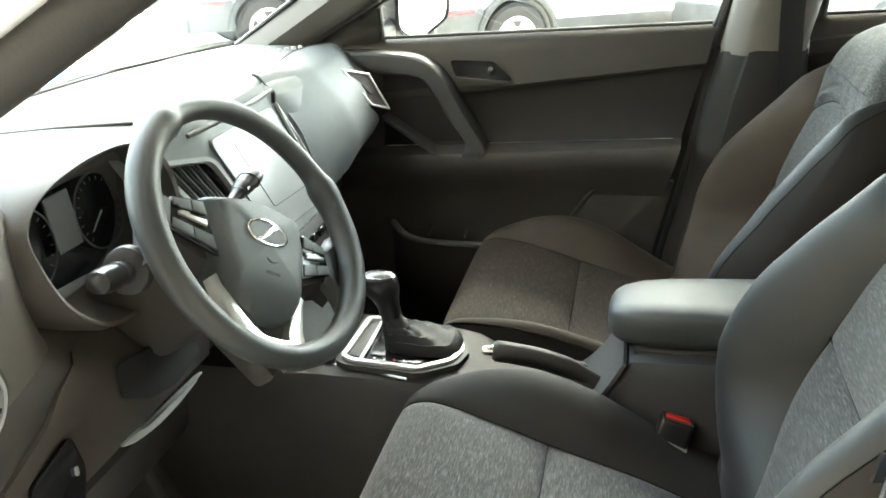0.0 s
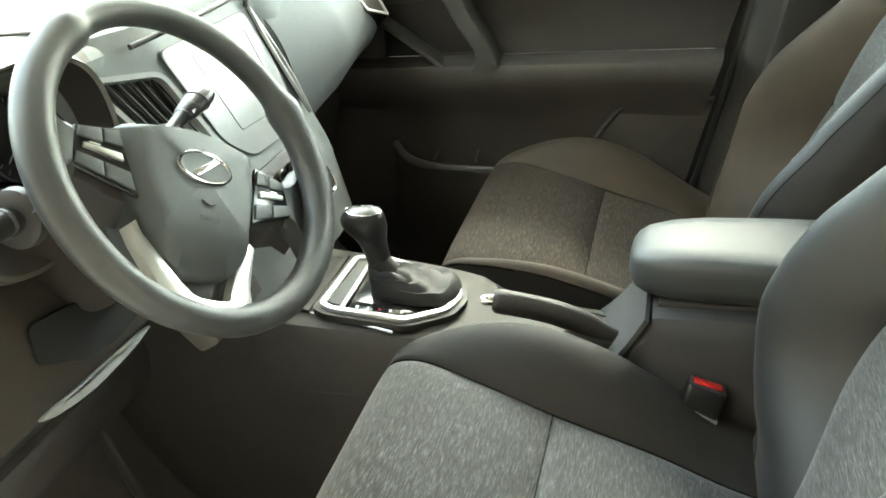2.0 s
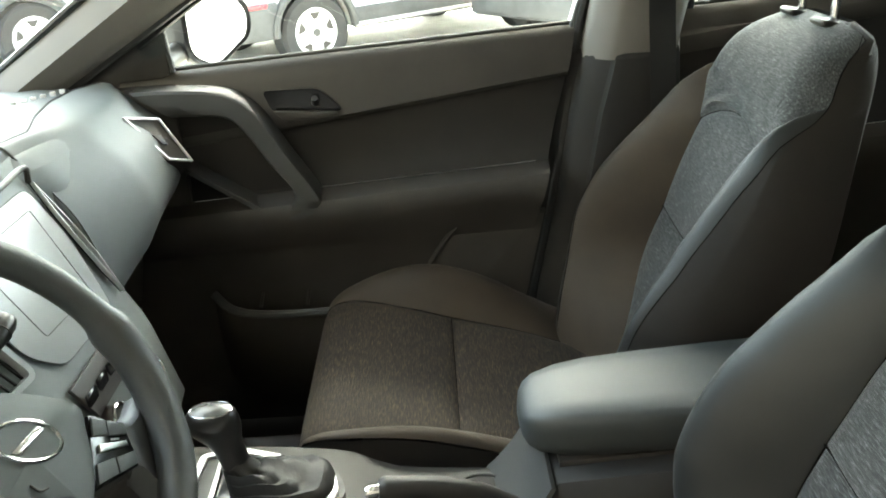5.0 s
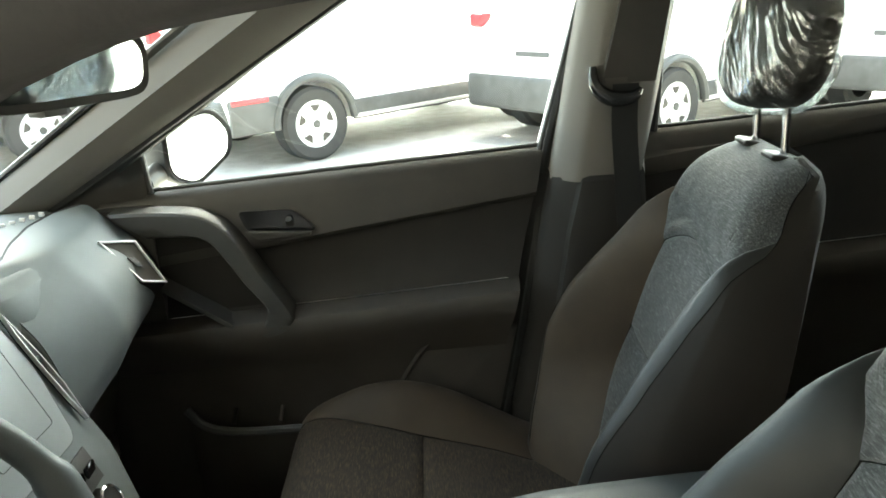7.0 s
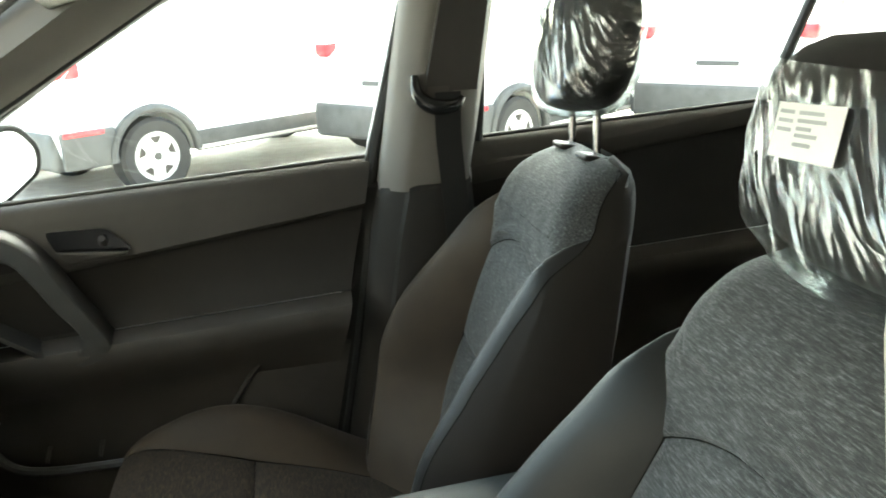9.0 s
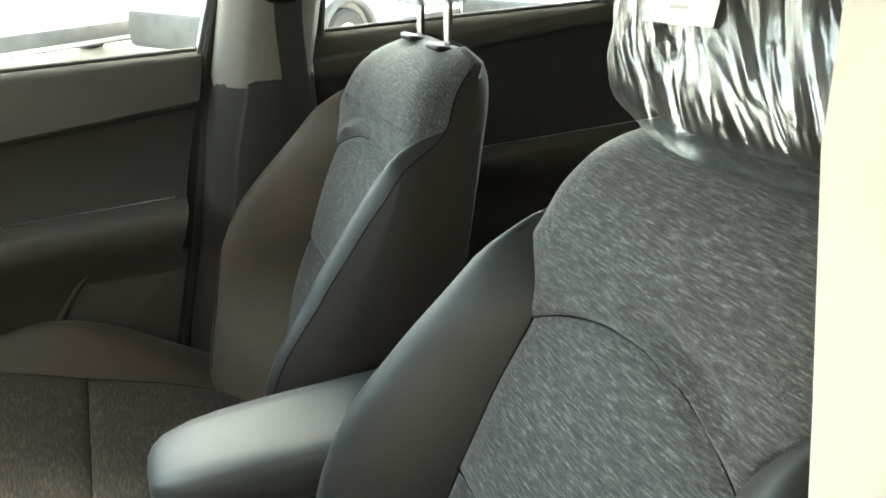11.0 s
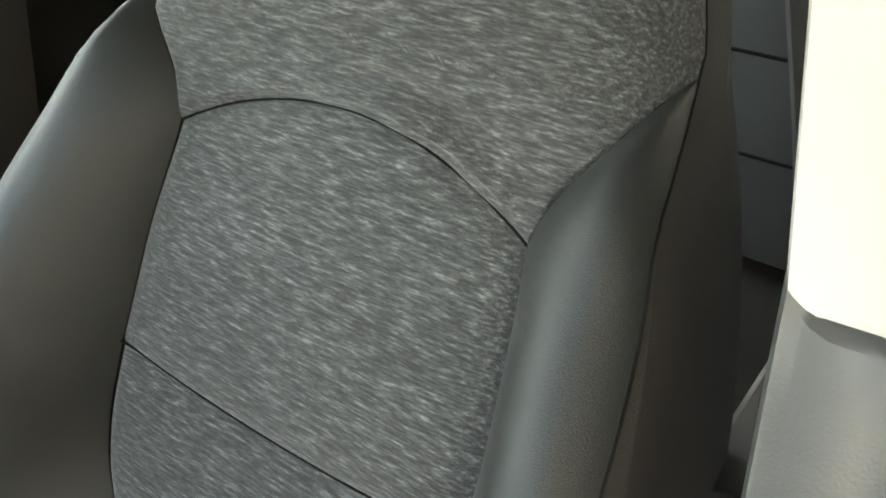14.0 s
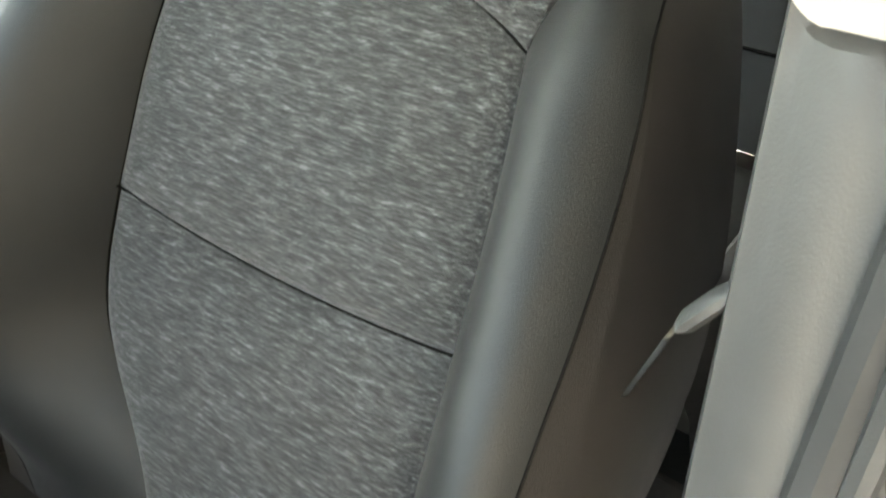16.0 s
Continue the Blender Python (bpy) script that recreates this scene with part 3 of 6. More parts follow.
def swell(u, peak=0.68):
    if peak < 0.6:
        return math.sin(math.pi / 2 * u / peak) if u < peak else 1 - 0.62 * ((u - peak) / (1 - peak)) ** 1.8
    return math.sin(math.pi / 2 * min(u / 0.68, 1)) if u < 0.68 else 1 - 0.35 * ((u - 0.68) / 0.32) ** 2


def pil(u, v, h, k=8):
    """Padding that swells between the seams: a soft crown and a tight valley along each seam."""
    a, b = abs(2 * u - 1), abs(2 * v - 1)
    groove = 0.25 * h * math.exp(-(1 - max(a, b)) * 32)
    return h * (0.6 * (1 - a ** k) * (1 - b ** k) + 0.4 * (1 - a ** 2.5) * (1 - b ** 2.5)) - groove


def ease(u):
    """Closer steps towards both ends."""
    return 0.35 * u + 0.65 * (0.5 - 0.5 * math.cos(math.pi * u))


def b_yi(z):
    if z <= ARCH_Z:
        return curve_table(BYI, z)
    t = min(1, (z - ARCH_Z) / 0.09)
    w = curve_table(BW, z)
    return INS + (w - INS) * t ** 1.8


BOLSTER_FIT = {}  # inboard bolster of each seat, shaped to fit the camera's view: side, share of its width and height


def b_front(y, z):
    """Depth of the backrest's face."""
    w, yi = curve_table(BW, z), b_yi(z)
    x = curve_table(BX0, z)
    a = abs(y)
    if a > yi and w - yi > 1e-4:
        bulge_share = lerp_table(BOLSTER_FIT["bulge"], z) if BOLSTER_FIT and y * BOLSTER_FIT["side"] > 0 else 1.0
        x -= bulge_share * curve_table(BBULGE, z) * swell((a - yi) / (w - yi), BOLSTER_FIT["peak"] if bulge_share != 1.0 else 0.68)
    else:
        x += 0.006 * (1 - (a / max(yi, 0.01)) ** 2) * (1 if z < 1.2 else 0)
    t = min(1, max(0, (z - 1.14) / 0.07))
    r = min(0.052, 0.45 * w) * t * t * (3 - 2 * t)  # the shoulders turn round to the sides
    if r > 1e-3 and a > w - r:
        k = min(1, (a - (w - r)) / r)
        x += min(0.85 * r, max(0.0, curve_table(BBACK, z) - 0.022 - x)) * (1 - math.sqrt(max(0, 1 - k * k)))
    return x


def c_yi(x, y):
    """Half width of the cushion's insert on the side of y."""
    yi = curve_table(CYI, x)
    if BOLSTER_FIT and y * BOLSTER_FIT["side"] > 0:
        yi += (curve_table(CW, x) - yi) * BOLSTER_FIT["width"]
    return yi


def c_top(x, y):
    """Height of the cushion's face."""
    w, yi = curve_table(CW, x), c_yi(x, y)
    z, a = curve_table(CZ0, x), abs(y)
    if a > yi:
        k = BOLSTER_FIT["height"] if BOLSTER_FIT and y * BOLSTER_FIT["side"] > 0 else 1.0
        z += k * curve_table(CBULGE, x) * swell((a - yi) / max(w - yi, 1e-3))
    return z


BPIPE = ((0.70, 0.78), (0.90, 0.80), (1.00, 0.86), (1.10, 0.95), (1.20, 1.0), (1.295, 1.0))


def b_pipe(z):
    return min(1.0, curve_table(BPIPE, z) + BOLSTER_FIT.get("pipe", 0.0) * min(1, max(0, (1.19 - z) / 0.09)))


def edge_ys(z):
    """From the piping to the outer edge of the backrest's face."""
    yi, w = b_yi(z), curve_table(BW, z)
    p = b_pipe(z)
    return [yi + (w - yi) * (p + (1 - p) * k) for k in (0, 0.25, 0.5, 0.75, 1.0)]


def arch_z(y):
    return ARCH_Z + 0.037 * (1 - min(1, abs(y) / INS) ** 2)


def upper_low(y):
    a = abs(y)
    if a <= INS:
        return arch_z(y)
    lo, hi = ARCH_Z, ARCH_Z + 0.09
    for _ in range(24):
        mid = (lo + hi) / 2
        lo, hi = (mid, hi) if b_yi(mid) < a else (lo, mid)
    return lo


# the driver's backrest is moved forward, up and widened to fit the camera's view
DRIVER_BACK = {"x": ((0.70, -0.030), (0.96, -0.028), (1.118, -0.015), (1.30, -0.018)), "y": -0.0165, "z": 0.016, "wide": ((1.20, 1.06), (1.25, 1.11), (1.295, 1.24))}


SHOULDER = curve_table(BW, ARCH_Z + 0.09)


def front_seat(yc, head_z, posts, label, side, cushion_cloth, bolster_cloth):
    """A front seat: cushion, backrest, head restraint under clear film; side is +1 where the door is at +y."""
    o = Vector((-0.36, yc, FLOOR_Z))
    seat = thing("front_seat", label, "car seat", "front seats", at=o)
    L = Vector((o.x, 0, o.z))

    def P(x, y, z):
        return Vector((x, y, z)) - L

    cushion_P, shift = P, DRIVER_BACK if side < 0 else None

    def P(x, y, z):
        if shift:
            x, y, z = x + lerp_table(shift["x"], z), y * lerp_table(shift["wide"], z) + shift["y"], z + shift["z"]
        return cushion_P(x, y, z)

    # backrest
    back = part("backrest", skin([[P(b_front(-e, z), -e, z) for e in edge_ys(z)] + [P(b_front(-w, z) * 0.6 + curve_table(BBACK, z) * 0.4, -w * 1.015, z), P(curve_table(BBACK, z) - 0.02, -w * 0.97, z), P(curve_table(BBACK, z), -w * 0.80, z), P(curve_table(BBACK, z) + 0.004, 0, z), P(curve_table(BBACK, z), w * 0.80, z), P(curve_table(BBACK, z) - 0.02, w * 0.97, z), P(b_front(w, z) * 0.6 + curve_table(BBACK, z) * 0.4, w * 1.015, z)] + [P(b_front(e, z), e, z) for e in reversed(edge_ys(z))] for z in [0.70 + 0.595 * i / 40 for i in range(41)] for w in [curve_table(BW, z)]], closed=False, caps=False), KNIT_BROWN, seat, "dark brown-grey cloth sides and back")

    def low_z(y):
        return 0.958 - 0.035 * (1 - (y / INS) ** 2) * 0.3

    part("backrest_panel", grid(lambda u, v: P(b_front(y := (2 * (u := ease(u)) - 1) * b_yi(low_z(0) + (ARCH_Z - low_z(0)) * (v := ease(v))) * 0.999, z := low_z(y) + (arch_z(y) - low_z(y)) * v) - pil(u, v, 0.014), y, z), 36, 32), CLOTH, back, "grey melange cloth")
    part("lumbar_panel", grid(lambda u, v: P(b_front(y := (2 * (u := ease(u)) - 1) * b_yi(0.70 + 0.258 * (v := ease(v))) * 0.999, z := 0.70 + (low_z(y) - 0.70) * v) - pil(u, v, 0.016), y, z), 36, 32), CLOTH, back, "grey melange cloth")

    def shoulder(u, v):
        s = 2 * u - 1
        s = s / 0.75 * (INS / SHOULDER) if abs(s) < 0.7501 else math.copysign(INS / SHOULDER + (abs(s) - 0.75) / 0.25 * (1 - INS / SHOULDER), s)
        z = upper_low(s * SHOULDER) + (TOP_Z - upper_low(s * SHOULDER)) * v
        y = s * min(SHOULDER, curve_table(BW, z))
        q = (u - 0.5) * side
        near = max(0, 1 - abs(q / 0.20 - 0.75)) ** 0.5
        far = max(0, 1 - abs(q / 0.16 + 0.95)) ** 0.5
        lift = 0.075 + 0.03 * math.sin(9 * q)
        fold = near * (0.0120 * math.exp(-((v - lift) / (0.022 if v < lift else 0.05)) ** 2) - 0.004 * math.exp(-((v - lift - 0.10) / 0.03) ** 2))
        fold += far * (0.0060 * math.exp(-((v - 0.06) / (0.020 if v < 0.06 else 0.06)) ** 2))
        fold += 0.0022 * noise.noise(Vector((s * 5, z * 16, side * 3.0))) * (1 - v) * (1 - s ** 6)
        return P(b_front(y * 0.9995, z) - pil(u, v, 0.007) * (1 - v) - fold, y, z)

    part("shoulder_panel", grid(shoulder, 48, 56), CLOTH, back, "grey melange cloth")
    for s in (-1, 1):
        def bol(u, v, s=s):
            z = 0.70 + (1.2085 - 0.70) * v
            yi, w = b_yi(z), curve_table(BW, z)
            y = yi + (w - yi) * b_pipe(z) * u
            return P(b_front(s * y, z) - pil(u, v, 0.003), s * y, z)
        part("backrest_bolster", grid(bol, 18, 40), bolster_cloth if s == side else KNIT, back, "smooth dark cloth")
        seam = [P(b_front(s * b_yi(z), z) + 0.0022, s * b_yi(z), z) for z in [0.72 + 0.488 * i / 40 for i in range(41)]]
        part("seam", tube(seam, 0.0007, 6), THREAD, back)
        pipe = [P(b_front(s * e, z), s * e, z) for z in [0.74 + 0.545 * i / 40 for i in range(41)] for e in [edge_ys(z)[0]]]
        part("piping", tube(pipe, 0.0008, 6), THREAD, back)
    part("seam", tube([P(b_front(y, arch_z(y)) + 0.0018, y, arch_z(y)) for y in [INS * (i / 12 - 1) for i in range(25)]], 0.0010, 6), THREAD, back)
    part("seam", tube([P(b_front(y, low_z(y)) + 0.0018, y, low_z(y)) for y in [b_yi(0.95) * (i / 12 - 1) for i in range(25)]], 0.0010, 6), THREAD, back)

    # cushion
    P = cushion_P
    xs = [-0.668 + 0.608 * (i / 40) ** 1.4 for i in range(41)]
    cush = part("cushion", skin([[P(x, s * w * k, z) for s, k, z in ((-1, 1, c_top(x, -w) - 0.004), (-1, 1.012, 0.70), (-1, 0.985, 0.60), (-1, 0.9, 0.565), (1, 0.9, 0.565), (1, 0.985, 0.60), (1, 1.012, 0.70), (1, 1, c_top(x, w) - 0.004))] for x in xs for w in [curve_table(CW, x)]], closed=False, caps=False), KNIT_BROWN, seat, "dark brown-grey cloth sides")
    part("cushion_front", grid(lambda u, v: P(-0.668 + 0.012 * v + 0.03 * v * v, (2 * u - 1) * 0.21, 0.717 - 0.15 * v), 16, 6), KNIT_BROWN, cush)
    tx = -0.425
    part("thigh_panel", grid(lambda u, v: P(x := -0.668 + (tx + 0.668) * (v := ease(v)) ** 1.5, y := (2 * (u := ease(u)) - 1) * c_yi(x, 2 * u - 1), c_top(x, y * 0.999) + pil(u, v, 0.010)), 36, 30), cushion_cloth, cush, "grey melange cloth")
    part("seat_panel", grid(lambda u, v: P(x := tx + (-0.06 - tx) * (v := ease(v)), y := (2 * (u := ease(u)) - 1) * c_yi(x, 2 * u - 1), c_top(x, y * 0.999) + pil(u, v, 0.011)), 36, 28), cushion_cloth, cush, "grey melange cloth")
    for s in (-1, 1):
        # bolster knit again, in the copies tinted for each seat's light
        part("cushion_bolster", grid(lambda u, v: P(x := -0.668 + 0.608 * v ** 1.4, y := s * (c_yi(x, s) + (curve_table(CW, x) - c_yi(x, s)) * u), c_top(x, y) + pil(u, v, 0.003)), 14, 40), KNIT_WARM_LIGHT if side > 0 else KNIT_DIM_LIGHT, cush, "smooth dark cloth")
        part("seam", tube([P(x, s * c_yi(x, s), curve_table(CZ0, x) - 0.0006) for x in xs[1:]], 0.0007, 6), THREAD, cush)
    part("seam", tube([P(tx, y, c_top(tx, y * 0.99) - 0.0015) for y in [c_yi(tx, i - 10) * (i / 10 - 1) for i in range(21)]], 0.0007, 6), THREAD, cush)
    part("seat_base", box(P(-0.36, 0, 0.52), (0.50, 0.42, 0.10), 0.02), TRIM_LOW, seat)
    for s in (-1, 1):
        part("seat_rail", box(P(-0.36, s * 0.19, 0.445), (0.56, 0.05, 0.05), 0.006), TRIM_LOW, seat)
    part("side_shield", slab([P(x, side * 0.268, z) for x, z in ((-0.58, 0.56), (-0.55, 0.66), (-0.25, 0.68), (-0.10, 0.78), (-0.02, 0.78), (0.0, 0.66), (-0.05, 0.55))], (0, side * 0.02, 0), 0.006), TRIM, seat, "black plastic recliner cover")

    # head restraint
    hx, h = 0.128, 0.20 if posts else 0.178
    head = thing("head_restraint", "", "")
    head.parent, head.location = seat, P(hx - (0.018 if shift else 0), shift["y"] if shift else 0.012, head_z)
    for key in ("label", "category"):
        if key in head:
            del head[key]

    def hring(k, grow, wob):
        a = -1 + 2 * k
        e = (1 - abs(a) ** (5.5 if a > 0 and not posts else 3.2)) ** (1 / 2.4) if abs(a) < 1 else 0.0
        e = max(e, 0.06)
        w, d = ((0.127 if posts else 0.173) + 0.006 * a) * e + grow, (0.056 - 0.006 * a) * e + grow
        ring = []
        for j in range(36):
            q = 2 * math.pi * j / 36
            c, sn = math.cos(q), math.sin(q)
            y = w * math.copysign(abs(c) ** 0.75, c)
            x = d * math.copysign(abs(sn) ** 0.8, sn) + 0.018 * a + 0.02 * (c * c) * 0.4
            if wob:
                nz = noise.noise(Vector((y * 30, x * 30, k * 7)) + Vector((yc * 9, 0, 0)))
                fold = math.sin(j * 1.4 + 3 * noise.noise(Vector((j * 0.3, k * 3, yc * 5)))) * (1 - k) ** 1.5
                x, y = x * (1 + 0.05 * nz + 0.05 * fold), y * (1 + 0.035 * nz + 0.03 * fold)
            ring.append(Vector((x, y, -grow + (h + 2 * grow) * k)))
        return ring
    pad = part("pad", skin([hring(i / 20, 0, 0) for i in range(21)]), KNIT_BROWN, head, "charcoal cloth pad")
    film = part("film_cover", skin([hring(i / 28, 0.007 if posts else 0.013, 1) for i in range(29 if posts else 24)], caps=posts), FILM, head, "crumpled clear protective film")
    film.visible_shadow = False
    skirt = [[Vector((r.x * k + 0.006 * math.sin(5 * j), r.y * k, r.z - dz * 0.3 + 0.003 * math.sin(2.3 * j + yc))) for j, r in enumerate(hring(0.06, 0.005, 1))] for k, dz in ((1.0, 0.0), (0.92, 0.018), (0.88, 0.030))]
    sk = part("film_skirt", skin(skirt, caps=False), FILM, head)
    sk.visible_shadow = False
    for s in (-1, 1):
        part("post", tube([(0, s * 0.055, -0.10), (0.002, s * 0.055, 0.04)], 0.0062, 12), CHROME, head, "chrome post")
        part("guide", box(P(0.118, s * 0.055 + (shift["y"] if shift else 0.012), 1.291 + (shift["z"] if shift else 0)), (0.032, 0.046, 0.010), 0.005, 3, pose(0, 0, 0, 0, 12, 0).to_3x3()), TRIM, seat, "black plastic guide")
    return seat, head


BOLSTER_FIT.update(side=1, width=0.0, height=1.0, pipe=0.0, peak=0.68, bulge=((0.70, 0.02), (0.74, 0.20), (0.78, 0.43), (0.82, 0.60), (0.86, 0.72), (0.90, 0.80), (0.95, 0.80), (1.0, 0.84), (1.05, 0.87), (1.12, 1.0)))
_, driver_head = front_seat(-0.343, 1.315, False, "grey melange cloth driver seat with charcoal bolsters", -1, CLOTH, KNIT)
BOLSTER_FIT.update(side=-1, width=0.62, height=0.35, pipe=-0.17, peak=0.5, bulge=((0.80, 0.99), (0.90, 0.95), (1.0, 0.80), (1.2, 0.78)))
# passenger seat wears the copies tinted by warm light
front_seat(0.361, 1.352, True, "grey melange cloth passenger seat, head restraint raised", 1, CLOTH_WARM_LIGHT, KNIT_WARM_LIGHT)

# paper label on the driver's head restraint
def on_head(y, z, out):
    """A place on the front of the driver's head restraint film."""
    c = min(0.97, abs(y) / 0.180) ** (1 / 0.75)
    return Vector((-(0.069 + out) * (1 - c * c) ** 0.4 + 0.018 * (z / 0.089 - 1) + 0.02 * 0.4 * c * c, y, z))


def sheet_pt(u, v, out):
    return on_head(0.076 - 0.084 * u, 0.126 - 0.040 * v + 0.005 * u, out)


sticker = part("label_sheet", grid(lambda u, v: sheet_pt(u, v, 0.004), 12, 4, 0.0006), PAPER, driver_head, "white paper label on the film")
for a, b, v in ((0.40, 0.75, 0.12), (0.40, 0.8, 0.26), (0.40, 0.62, 0.40), (0.40, 0.72, 0.52), (0.08, 0.32, 0.12), (0.08, 0.32, 0.28), (0.08, 0.32, 0.44), (0.40, 0.66, 0.68)):
    part("print_bar", grid(lambda u, w: sheet_pt(a + (b - a) * u, v + 0.07 * w, 0.0052), 4, 1, 0.0003), PRINT, sticker)

# ---- rear bench ----
bench = thing("rear_bench", "dark grey cloth rear bench seat", "rear seat", at=(0.75, 0, FLOOR_Z))
BO = Vector((0.75, 0, FLOOR_Z))


def bench_back(u, v):
    y = -0.62 + 1.24 * u
    z = 0.78 + 0.50 * v
    return Vector((0.72 + 0.20 * v - 0.025 * abs(math.cos(u * math.pi * 1.5)) ** 0.6 + 0.05 * v ** 6, y, z)) - BO


bb = part("bench_backrest", grid(bench_back, 48, 20, 0.10), KNIT, bench, "charcoal cloth backrest")
part("bench_cushion", grid(lambda u, v: Vector((0.22 + 0.52 * v, -0.63 + 1.26 * u, 0.70 + 0.06 * math.sin(math.pi * (0.15 + 0.75 * (1 - v))) + 0.012 * abs(math.sin(u * math.pi * 2)))) - BO, 40, 16, 0.09), KNIT, bench)
part("bench_base", box(Vector((0.48, 0, 0.53)) - BO, (0.5, 1.22, 0.22), 0.02), CARPET, bench)
for zz in (0.90, 1.02):
    part("seam", tube([bench_back(i / 30, (zz - 0.78) / 0.50) - Vector((0.001, 0, 0)) for i in range(31)], 0.0026, 6), THREAD, bb)
for y in (-0.34, 0.34):
    part("bench_head_restraint", box(Vector((0.96, y, 1.33)) - BO, (0.09, 0.25, 0.13), 0.035, 4), KNIT, bench)


# ---- dashboard ----
DO = Vector((-1.05, 0, 0.60))
dash = thing("dashboard", "grey moulded plastic dashboard below the windscreen", "dashboard", at=DO)


def dpart(name, bm, mat, label="", parent=None):
    return part(name, moved(bm, Matrix.Translation(-DO)), mat, parent or dash, label)


XW = ((-0.68, -1.22), (-0.45, -1.32), (0.0, -1.385), (0.24, -1.392), (0.42, -1.35), (0.66, -1.25))
# stations across the car: top edge x and z, face x high and low, foot x
DST = (
    (-0.69, -0.965, 1.150, -0.920, -0.925, -1.00),
    (-0.62, -0.985, 1.180, -0.935, -0.925, -1.00),
    (-0.50, -1.010, 1.198, -0.990, -0.942, -1.00),
    (-0.46, -1.030, 1.200, -1.055, -0.960, -1.00),
    (-0.34, -1.040, 1.202, -1.070, -0.985, -1.00),
    (-0.22, -1.040, 1.202, -1.060, -0.985, -1.00),
    (-0.17, -1.030, 1.196, -1.010, -0.960, -1.00),
    (0.00, -1.030, 1.195, -1.000, -0.950, -1.00),
    (0.20, -1.020, 1.195, -0.990, -0.950, -1.02),
    (0.26, -1.000, 1.195, -0.955, -0.975, -1.05),
    (0.34, -0.985, 1.195, -0.955, -0.985, -1.06),
    (0.48, -0.985, 1.193, -0.960, -0.985, -1.06),
    (0.60, -0.985, 1.185, -0.960, -0.990, -1.06),
    (0.66, -1.000, 1.170, -0.975, -1.010, -1.06),
)


def station(y):
    return [curve_table([(r[0], r[k]) for r in DST], y) for k in range(1, 6)]


def dash_ring(y):
    xt, zt, xh, xl, xfoot = station(y)
    pts = [(curve_table(XW, y) - 0.05, 1.180), (curve_table(XW, y), 1.198), ((curve_table(XW, y) + xt) / 2, 1.206), (xt - 0.03, zt + 0.004), (xt + 0.012, zt - 0.012), (xh - 0.004, zt - 0.05), (xh, 1.09), (xh * 0.6 + xl * 0.4, 1.035), (xl, 0.99), (xl - 0.01, 0.90), (xfoot - 0.03, 0.78), (xfoot - 0.12, 0.70)]
    return [Vector((p[0], y, p[1])) for p in [(q.x, q.z) for q in spline([(x, 0, z) for x, z in pts], 3)]]


rows = [dash_ring(-0.69 + 1.35 * i / 72) for i in range(73)]
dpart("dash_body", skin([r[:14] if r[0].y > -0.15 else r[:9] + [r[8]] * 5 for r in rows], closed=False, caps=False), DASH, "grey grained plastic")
# brow and driver's face: same dash, with shade put into the colour
dpart("dash_brow", skin([r[8:14] for r in rows if r[0].y < -0.13], closed=False, caps=False), DASH_SHADED, "grained dash plastic in a shaded tone")
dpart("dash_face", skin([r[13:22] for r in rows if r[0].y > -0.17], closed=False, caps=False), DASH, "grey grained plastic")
dpart("dash_face", skin([r[13:22] for r in rows if r[0].y < -0.15], closed=False, caps=False), DASH_SHADED, "grained dash plastic in a shaded tone")
dpart("dash_lower", skin([r[21:] for r in rows], closed=False, caps=False), TRIM_LOW, "dark lower dash")

# instrument binnacle: deep cowl round the dials
cowl = spline([(0, -0.490, 1.145), (0, -0.478, 1.175), (0, -0.43, 1.198), (0, -0.34, 1.210), (0, -0.25, 1.206), (0, -0.195, 1.18), (0, -0.185, 1.13), (0, -0.21, 1.07), (0, -0.27, 1.035), (0, -0.35, 1.022), (0, -0.43, 1.032), (0, -0.477, 1.08)], 6, closed=True)
cc = Vector((0, -0.338, 1.115))


def cowl_ring(x, k, tilt=0.0):
    return [Vector((x + tilt * (p.z - 1.115), cc.y + (p.y - cc.y) * k, cc.z + (p.z - cc.z) * k)) for p in cowl]


binn = dpart("binnacle", skin([cowl_ring(-1.10, 1.10, -0.3), cowl_ring(-1.01, 1.10, -0.3), cowl_ring(-0.975, 1.07, -0.30), cowl_ring(-0.962, 1.02, -0.30), cowl_ring(-0.965, 0.98, -0.30)], caps=False), DASH_SHADED, "cowl round the dials in a shaded tone")
dpart("cowl_lining", skin([cowl_ring(-0.9655, 0.979, -0.30), cowl_ring(-1.0, 0.93, -0.25), cowl_ring(-1.06, 0.86, -0.15)], caps=False), TRIM_LOW, "dark inside of the cowl", binn)
dpart("dial_panel", slab(cowl_ring(-1.055, 0.88, -0.15), (-0.01, 0, 0)), GLOSS_BLACK, "black instrument panel", binn)
for y, r in ((-0.415, 0.052), (-0.262, 0.052)):
    ring = [Vector((-1.043 - 0.15 * r * math.sin(a) , y + r * math.cos(a), 1.115 + r * math.sin(a))) for a in [2 * math.pi * i / 40 for i in range(40)]]
    dpart("dial_ring", tube(ring, 0.0014, 6, closed=True), TRIM_GREY, "", binn)
    for i in range(17):
        a = radians(225 - 270 * i / 16)
        c, s = math.cos(a), math.sin(a)
        dpart("dial_mark", tube([Vector((-1.043 - 0.15 * k * s, y + k * c, 1.115 + k * s)) for k in (r * 0.80, r * 0.9)], 0.0008, 5), TRIM_GREY, "", binn)
    a = radians(215)
    dpart("needle", tube([Vector((-1.040, y, 1.115)), Vector((-1.040 - 0.15 * r * 0.7 * math.sin(a), y + r * 0.7 * math.cos(a), 1.115 + r * 0.7 * math.sin(a)))], [0.0014, 0.0006], 6), SCREEN, "", binn)
